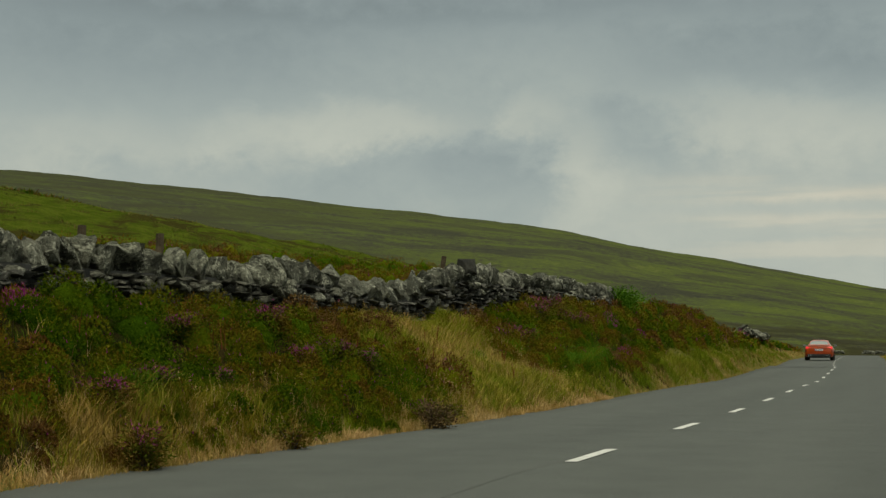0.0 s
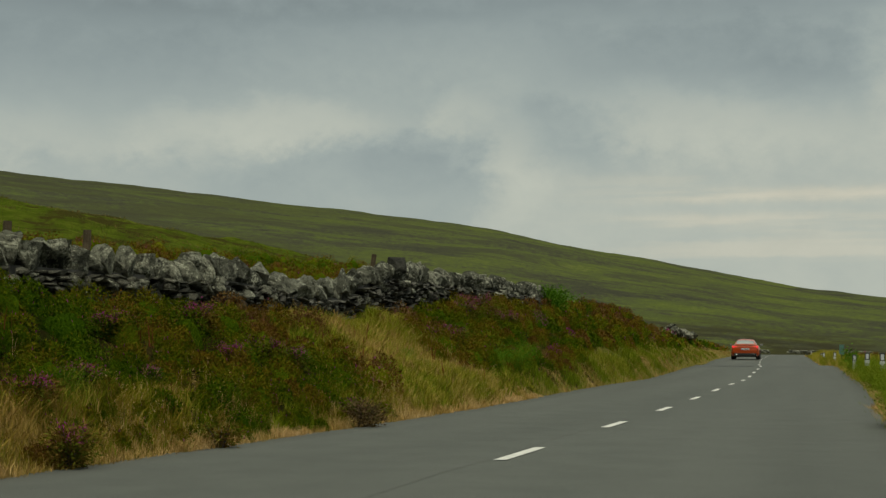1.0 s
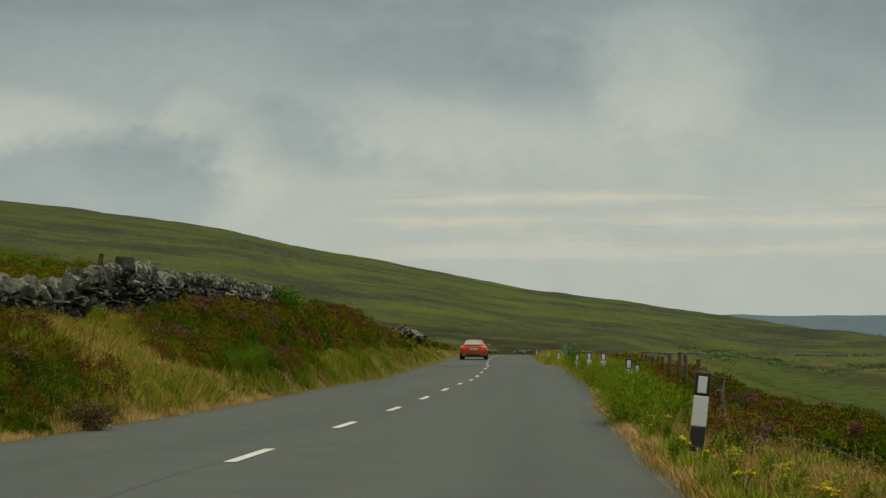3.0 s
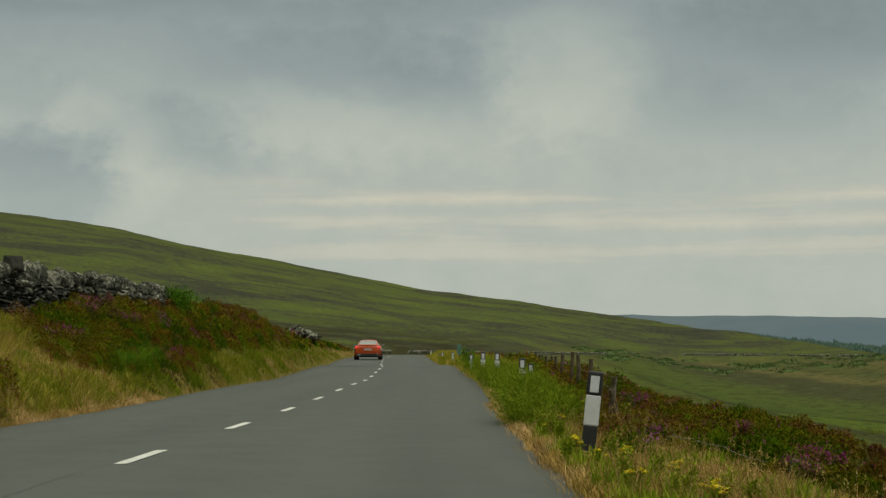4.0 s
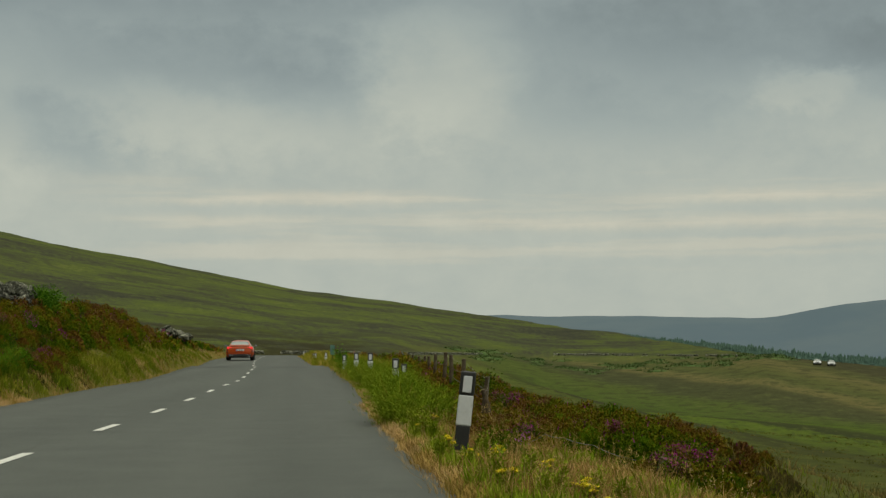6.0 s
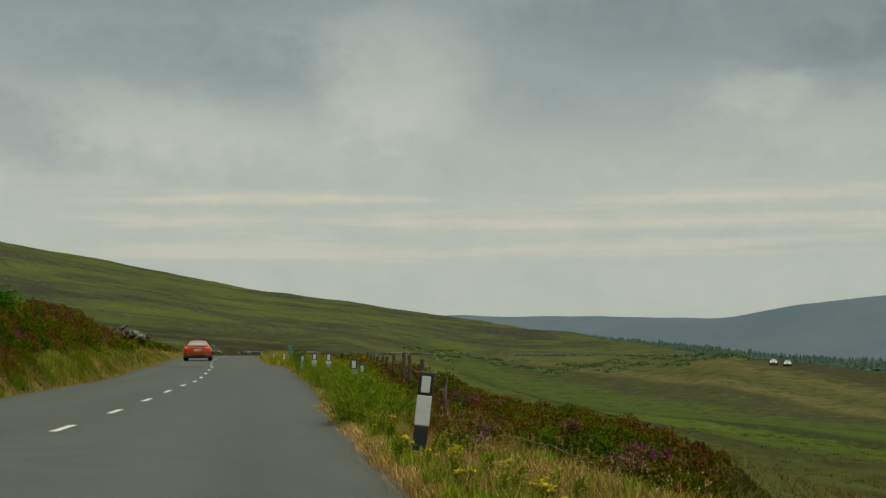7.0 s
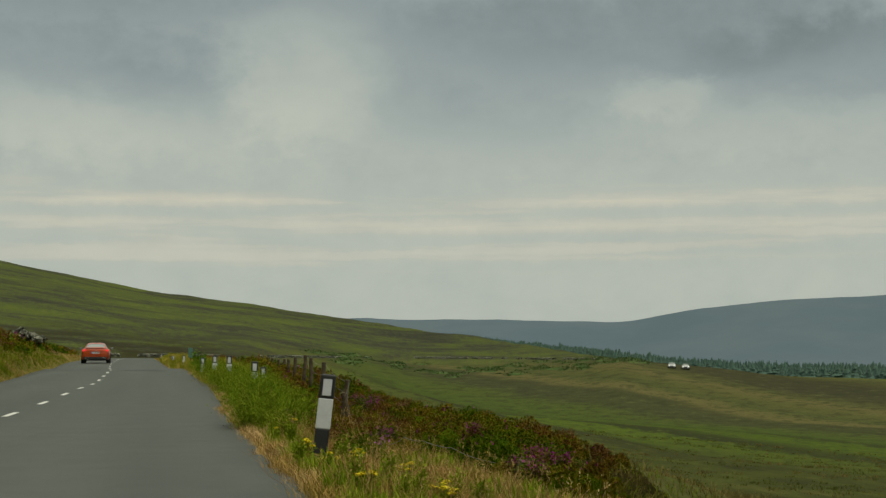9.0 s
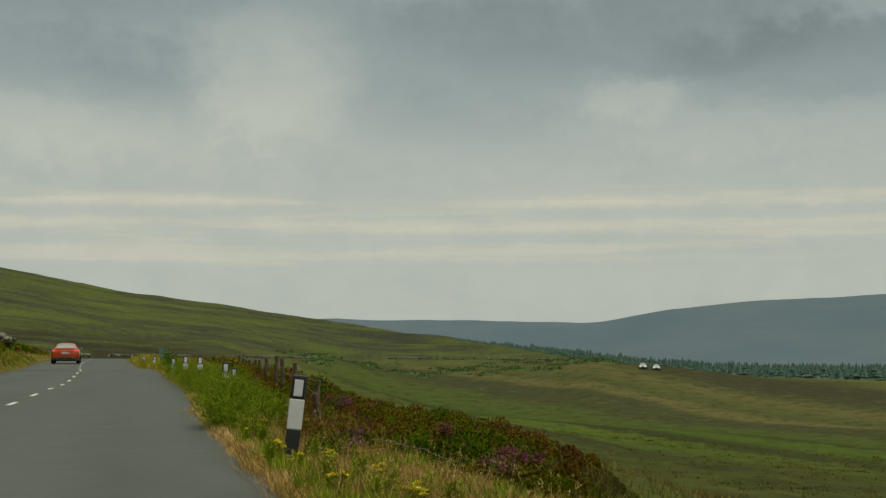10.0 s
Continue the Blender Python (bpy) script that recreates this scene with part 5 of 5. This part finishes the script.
cairn.location = at_ground(*polar(0.75, 106.0), -0.10)
cairn.scale = (1.5, 1.3, 1.25)
tagged(cairn, "heap of pale grey stones from a broken wall", "stones", kind="stuff")

# long field wall across the valley
fieldwall = []
for b in np.arange(3.0, 22.6, 0.06):
    # it keeps to the foot of the slope
    rs = np.arange(200.0, 520.0, 2.0)
    lift = np.degrees(np.arctan2(ground_z(rs * math.sin(radians(b)), rs * math.cos(radians(b))) - EYE, rs))
    r = float(rs[np.argmax(lift > np.interp(b, (3, 10, 16, 22), (0.06, 0.0, -0.04, -0.1)))])
    if r < 205 or fbm(b * 1.3, 3.0, 3) < 0.42:
        continue
    X, Y = polar(b, r)
    for q in range(2):
        fieldwall.append((SLABS[rng.integers(16)], Matrix.Translation((X + rng.uniform(-.3, .3), Y, float(ground_z(X, Y)) + 0.12 + 0.26 * q)) @ pose(0, 0, 0, rng.uniform(-9, 9), rng.uniform(-9, 9), -b) @ Matrix.Diagonal((0.62, 0.6, 0.42, 1))))
fw = joined("field_wall", fieldwall, STONE_REST)
tagged(fw, "low broken grey stone wall across the distant moor", "stone wall", kind="stuff")

# ------------------------------------------------------------------ far conifer plantation


def forest():
    vs, fs, n = [], [], 0
    for b in np.sort(np.r_[rng.uniform(16.8, 42, 1500), rng.uniform(20.5, 42, 900), rng.uniform(16.8, 23, 900)]):
        r = rng.uniform(1.12, 1.45) * float(ridge_range(b))
        X, Y = polar(b, r)
        z0 = float(ground_z(X, Y))
        top_el = np.interp(b, (16, 21.4, 25.5, 29, 42), (0.98, 0.45, 0.02, -0.15, -0.2)) + rng.normal() * 0.045 - 0.03
        h = np.clip(EYE + r * math.tan(radians(top_el)) - z0, 4.0, 14.0) * rng.uniform(0.70, 1.0)
        w = h * rng.uniform(0.34, 0.56)
        tiers = 6
        for k in range(tiers):
            zb, zt = z0 + h * (0.08 + 0.86 * k / tiers), z0 + h * min(1.0, 0.08 + 0.86 * (k + 1.7) / tiers)
            rad = w * (1 - k / tiers) * rng.uniform(0.85, 1.1)
            a = np.linspace(0, 2 * np.pi, 8)[:-1] + rng.random()
            jag = rad * rng.uniform(0.65, 1.15, 7)
            ring = np.stack([X + jag * np.cos(a), Y + jag * np.sin(a), zb + rng.uniform(-0.03, 0.03, 7) * h], -1)
            vs.append(np.vstack([ring, [[X, Y, zt]]]))
            fs += [(n + i, n + (i + 1) % 7, n + 7) for i in range(7)]
            n += 8
    return mesh_object("conifer_woods", np.concatenate(vs), np.array(fs), CONIFER)


tagged(forest(), "conifer plantation along the far brow, bluish haze in its green", "trees", kind="stuff")

# low bushes scattered on the moor
n = 150
mb, mr = rng.uniform(11, 24, n), rng.uniform(360, 440, n)
mx, my = mr * np.sin(np.radians(mb)), mr * np.cos(np.radians(mb))
keep = vnoise(mb * 0.8, mr * 0.03) > 0.45
ms = rng.uniform(0.8, 4.2, keep.sum())
v, f = cushion_shells(mx[keep], my[keep], ms, 0.24, 0.3)
moor_shells = mesh_object("moor_bush_shells", v.reshape(-1, 3), f, RUSH, True)
tagged(moor_shells, "low green bushes dotted over the distant moor", "bushes", kind="stuff")
p, w, idx, d = domes(mx[keep], my[keep], ms, 90, 0.28, 0.3)
l = rng.uniform(0.3, 0.7, len(p))
tagged(sprays("moor_bushes", p, w, l, l * 0.5, RUSH, 0.0, d), "low green bushes dotted over the distant moor", "bushes", kind="stuff")

# ------------------------------------------------------------------ cars


def car_paint(name, rgb):
    m = material(name, lambda n: n.mix(n.range(n.noise(n.object_coord(), 1.3, 3), 0.4, 0.65, 0.0, 0.22), (*rgb, 1), (*[c * 0.7 + 0.02 for c in rgb], 1)), 0.28, None, 0.5)
    m.node_tree.nodes["Principled BSDF"].inputs["Coat Weight"].default_value = 0.25
    return m


def lamp_material(name, rgb, strength):
    m = material(name, lambda n: n.mix(n.noise(n.object_coord(), 30, 2), (*rgb, 1), (*[c * 0.6 for c in rgb], 1)), 0.25, None, 0.5)
    b = m.node_tree.nodes["Principled BSDF"]
    b.inputs["Emission Color"].default_value, b.inputs["Emission Strength"].default_value = (*rgb, 1), strength
    return m


ORANGE = car_paint("orange_red_paint", (0.46, 0.060, 0.004))
CAR_WHITE = car_paint("white_paint", (0.42, 0.43, 0.43))
# pale base colour paints the sky's reflection into the windows
GLASS = material("sky_pale_glass", lambda n: n.mix(n.noise(n.object_coord(), 3, 2), (0.20, 0.22, 0.21, 1), (0.26, 0.28, 0.27, 1)), 0.06, None, 1.0)
TYRE = material("tyre_rubber", two((0.015, 0.015, 0.015), (0.03, 0.03, 0.028), 8, 60), 0.85)
ALLOY = material("alloy_rim", two((0.42, 0.43, 0.44), (0.52, 0.53, 0.54), 8, 60), 0.3, None, 0.5, 0.8)
CHROME = material("chrome", two((0.70, 0.70, 0.70), (0.78, 0.78, 0.78), 8, 60), 0.15, None, 0.5, 1.0)
TAIL = lamp_material("tail_lamp_red", (0.85, 0.03, 0.04), 0.9)
HEAD_OFF = lamp_material("clear_lamp", (0.7, 0.72, 0.74), 0.0)
HEAD_ON = lamp_material("lit_headlamp", (1.0, 0.97, 0.9), 1.2)
PLATE_WHITE = material("plate_white", two((0.66, 0.68, 0.68), (0.72, 0.73, 0.73), 6, 40), 0.5)
PLATE_BLUE = material("plate_blue", two((0.02, 0.07, 0.35), (0.03, 0.09, 0.40), 6, 40), 0.5)

BODY = [  # along, half width, underside, shoulder height
    (-2.09, 0.72, 0.40, 0.84), (-2.05, 0.82, 0.33, 0.93), (-1.88, 0.885, 0.24, 0.965), (-1.55, 0.912, 0.20, 0.955), (-1.2, 0.916, 0.19, 0.94), (-0.6, 0.895, 0.19, 0.915),
    (0.3, 0.885, 0.19, 0.90), (0.9, 0.902, 0.19, 0.88), (1.4, 0.905, 0.19, 0.83), (1.75, 0.86, 0.20, 0.76), (2.0, 0.74, 0.24, 0.66), (2.09, 0.58, 0.30, 0.58)]


def loft(rings, close=True):
    bm = bmesh.new()
    rows = [[bm.verts.new(p) for p in ring] for ring in rings]
    n = len(rows[0])
    for a, b in zip(rows, rows[1:]):
        for k in range(n if close else n - 1):
            bm.faces.new((a[k], a[(k + 1) % n], b[(k + 1) % n], b[k]))
    if close:
        bm.faces.new(rows[0][::-1])
        bm.faces.new(rows[-1])
    bmesh.ops.recalc_face_normals(bm, faces=bm.faces)
    return bm


def cabin_point(y, s, grow=0.0):
    """A point of the roof and windows: y along the car, s from -1 (one shoulder) over the roof to 1."""
    top = float(curve(y, (-1.80, -1.30, -0.75, -0.15, 0.25, 0.65, 1.10), (0.965, 1.15, 1.30, 1.345, 1.32, 1.19, 0.91), 0.08))
    belt = float(np.interp(y, (-1.8, -0.6, 0.3, 1.1), (0.955, 0.905, 0.89, 0.87)))
    low = float(np.interp(y, (-1.80, -1.3, -0.5, 0.4, 1.1), (0.66, 0.79, 0.82, 0.82, 0.74)))
    high = low * float(np.interp(y, (-1.8, -0.9, 0, 0.6, 1.1), (0.92, 0.70, 0.66, 0.74, 0.96)))
    a = abs(s)
    if a < 0.55:
        x, z = high * a / 0.55, top - 0.045 * (a / 0.55) ** 2 * min(1.0, (top - belt) / 0.3)
    else:
        t = (a - 0.55) / 0.45
        ztop = top - 0.045 * min(1.0, (top - belt) / 0.3)
        x, z = high + (low - high) * t ** 1.25, ztop + (belt - 0.02 - ztop) * t
    x += grow * (0.3 + 0.7 * a)
    return (math.copysign(x, s) if s else 0.0, y, z + grow * (1.2 - a))


def panel(y0, y1, s0, s1, grow, ny=8, ns=8, slant=0.0):
    rings = []
    for y in np.linspace(y0, y1, ny):
        k = (y - y0) / (y1 - y0)
        rings.append([cabin_point(y + slant * (abs(s) - abs(s0)), s, grow) for s in np.linspace(s0, s1, ns)])
    return loft(rings, False)


def wheel(parent, x, y):
    side = 1 if x > 0 else -1
    w = new("wheel")
    w.parent = parent
    w.location = (x, y, 0.33)
    prof = [(0.215, -0.11), (0.29, -0.122), (0.322, -0.10), (0.33, -0.05), (0.33, 0.05), (0.322, 0.10), (0.29, 0.122), (0.215, 0.11)]
    rings = [[(o, r * math.cos(a), r * math.sin(a)) for r, o in prof] for a in np.linspace(0, 2 * math.pi, 29)]
    part("tyre", loft(rings, False), TYRE, w, smooth=True)
    spokes = [box(0.02, 0.035, 0.20, (0.085 * side, 0, 0.115), 0.006, 1) for k in range(5)]
    for k, b in enumerate(spokes):
        bmesh.ops.rotate(b, cent=(0, 0, 0), matrix=Matrix.Rotation(k * 2 * math.pi / 5, 3, "X"), verts=b.verts)
    hub = tube([(0.06 * side, 0, 0), (0.10 * side, 0, 0)], [0.05, 0.04], 12)
    lip = [[(o * side, r * math.cos(a), r * math.sin(a)) for r, o in ((0.222, 0.06), (0.222, 0.112), (0.205, 0.112), (0.205, 0.06))] for a in np.linspace(0, 2 * math.pi, 25)]
    part("rim", merge(hub, loft(lip, False), *spokes), ALLOY, w)
    part("disc", tube([(-0.02 * side, 0, 0), (0.03 * side, 0, 0)], [0.20, 0.20], 20), BLACK, w)


def car(name, label, paint, headlamp, group=""):
    root = new(name)
    tagged(root, label, "car", group)
    rings = []
    for y, w, lo, hi in BODY:
        half = [(w * 0.55, lo), (w * 0.90, lo + 0.01), (w * 0.985, lo + 0.10), (w, 0.48), (w * 0.995, 0.62), (w * 0.975, hi - 0.10), (w * 0.93, hi - 0.03), (w * 0.82, hi), (w * 0.4, hi + 0.018)]
        rings.append([(x, y, z) for x, z in half] + [(-x, y, z) for x, z in half[::-1]])
    part("body", loft(rings), paint, root, "glossy painted body", True)
    part("roof", panel(-1.80, 1.10, -1.0, 1.0, 0.0, 22, 25), paint, root, "painted roof and pillars", True)
    part("rear_window", panel(-1.62, -0.86, -0.50, 0.50, 0.005, 8, 9), GLASS, root, "rear window, sky reflection painted pale", True)
    part("windscreen", panel(0.30, 0.98, -0.52, 0.52, 0.005, 8, 9), GLASS, root, "windscreen", True)
    for k in (-1, 1):
        part("side_window", panel(-0.95, 0.55, k * 0.62, k * 0.93, 0.005, 9, 5), GLASS, root, "side window", True)
        part("tail_light", box(0.36, 0.10, 0.105, (k * 0.655, -2.035, 0.825), 0.022, 3, ), TAIL, root, "red tail light")
        part("headlight", box(0.30, 0.10, 0.12, (k * 0.62, 1.98, 0.62), 0.03, 3), headlamp, root, "headlight")
        part("bumper_vent", box(0.045, 0.05, 0.17, (k * 0.815, -2.055, 0.60), 0.01), BLACK, root, "black bumper vent")
        mirror = part("mirror", box(0.20, 0.11, 0.135, (k * 1.00, 0.42, 0.97), 0.04, 3), BLACK, root, "black door mirror")
        part("mirror_glass", box(0.15, 0.006, 0.095, (k * 1.00, 0.362, 0.97), 0.002, 1), GLASS, mirror)
        part("door_handle", box(0.02, 0.16, 0.03, (k * 0.90, -0.45, 0.76), 0.008), paint, root)
        part("side_skirt", box(0.05, 1.55, 0.07, (k * 0.885, 0.0, 0.20), 0.015), BLACK, root)
        for o in (0.50, 0.635):
            pipe = [[(k * o + r * math.cos(a), y, 0.335 + r * math.sin(a)) for r, y in ((0.050, -1.95), (0.050, -2.12), (0.041, -2.12), (0.041, -1.95))] for a in np.linspace(0, 2 * math.pi, 17)]
            part("exhaust_tip", loft(pipe, False), CHROME, root, "chrome exhaust tip", True)
        for y in (-1.25, 1.25):
            # flat black disc on the body paints the shade of an open well
            arch = [[(k * 0.919, y + rr * math.cos(a), 0.34 + rr * math.sin(a)) for rr in (0.02, 0.385)] for a in np.linspace(-0.35, math.pi + 0.35, 19)]
            part("wheel_arch", loft(arch, False), BLACK, root, "flat black disc painted as the shaded wheel well")
            wheel(root, k * 0.80 + k * 0.004, y)
    part("diffuser", box(1.46, 0.16, 0.20, (0, -2.015, 0.33), 0.03, 2), BLACK, root, "black rear diffuser")
    part("bumper_lip", box(1.66, 0.06, 0.030, (0, -2.06, 0.545), 0.012), paint, root)
    part("spoiler", box(1.36, 0.14, 0.024, (0, -2.02, 0.985), 0.010), paint, root, "rear spoiler lip")
    part("boot_shadow_gap", box(0.98, 0.012, 0.012, (0, -2.094, 0.775), 0.003, 1), BLACK, root)
    plate = part("number_plate", box(0.52, 0.014, 0.112, (0, -2.10, 0.685), 0.004), PLATE_WHITE, root, "white number plate with plain dark bars")
    part("plate_strip", box(0.042, 0.006, 0.104, (-0.236, -2.109, 0.685), 0.001, 1), PLATE_BLUE, plate)
    for x0, w in ((-0.15, 0.07), (0.0, 0.10), (0.15, 0.13)):
        part("plate_bar", box(w, 0.004, 0.055, (x0, -2.109, 0.685), 0.001, 1), BLACK, plate)
    part("badge", box(0.17, 0.008, 0.035, (0, -2.085, 0.865), 0.010, 2), CHROME, root, "plain chrome badge")
    part("trim_badge", box(0.14, 0.006, 0.022, (-0.36, -2.086, 0.845), 0.004, 1), CHROME, root)
    part("roof_fin", box(0.028, 0.14, 0.05, (0, -0.80, 1.325), 0.012, 2), paint, root, "small roof aerial fin")
    part("grille", box(0.75, 0.05, 0.26, (0, 2.07, 0.46), 0.03, 2), BLACK, root, "black front grille")
    part("underside", box(1.5, 3.6, 0.06, (0, 0, 0.20), 0.02, 1), BLACK, root)
    return root


coupe = car("coupe_car", "orange-red two-door sports coupe driving on the road", ORANGE, HEAD_OFF)
CX, CY = polar(3.54, 104.0)
coupe.matrix_basis = Matrix.Translation((CX, CY, float(road_z(CY)) + 0.02)) @ pose(0, 0, 0, 0.4, 0, -5.2)

white_car = car("parked_car", "distant white car with lit headlights on the far road", CAR_WHITE, HEAD_ON, group="distant white cars")
for k, (b, turn) in enumerate(((24.90, 155), (25.40, 156))):
    X, Y = polar(b, 372.0)
    m = Matrix.Translation((X, Y, float(ground_z(X, Y)) - 0.02)) @ pose(0, 0, 0, 0, 0, turn)
    if k == 0:
        white_car.matrix_basis = m
    else:
        copy_thing(white_car, m)

# ------------------------------------------------------------------ wall stones near the road, one by one
for me, m in wall_stones(14.6, 20.6):
    stone = new("stone", me)
    stone.parent = wall
    stone.matrix_basis = m
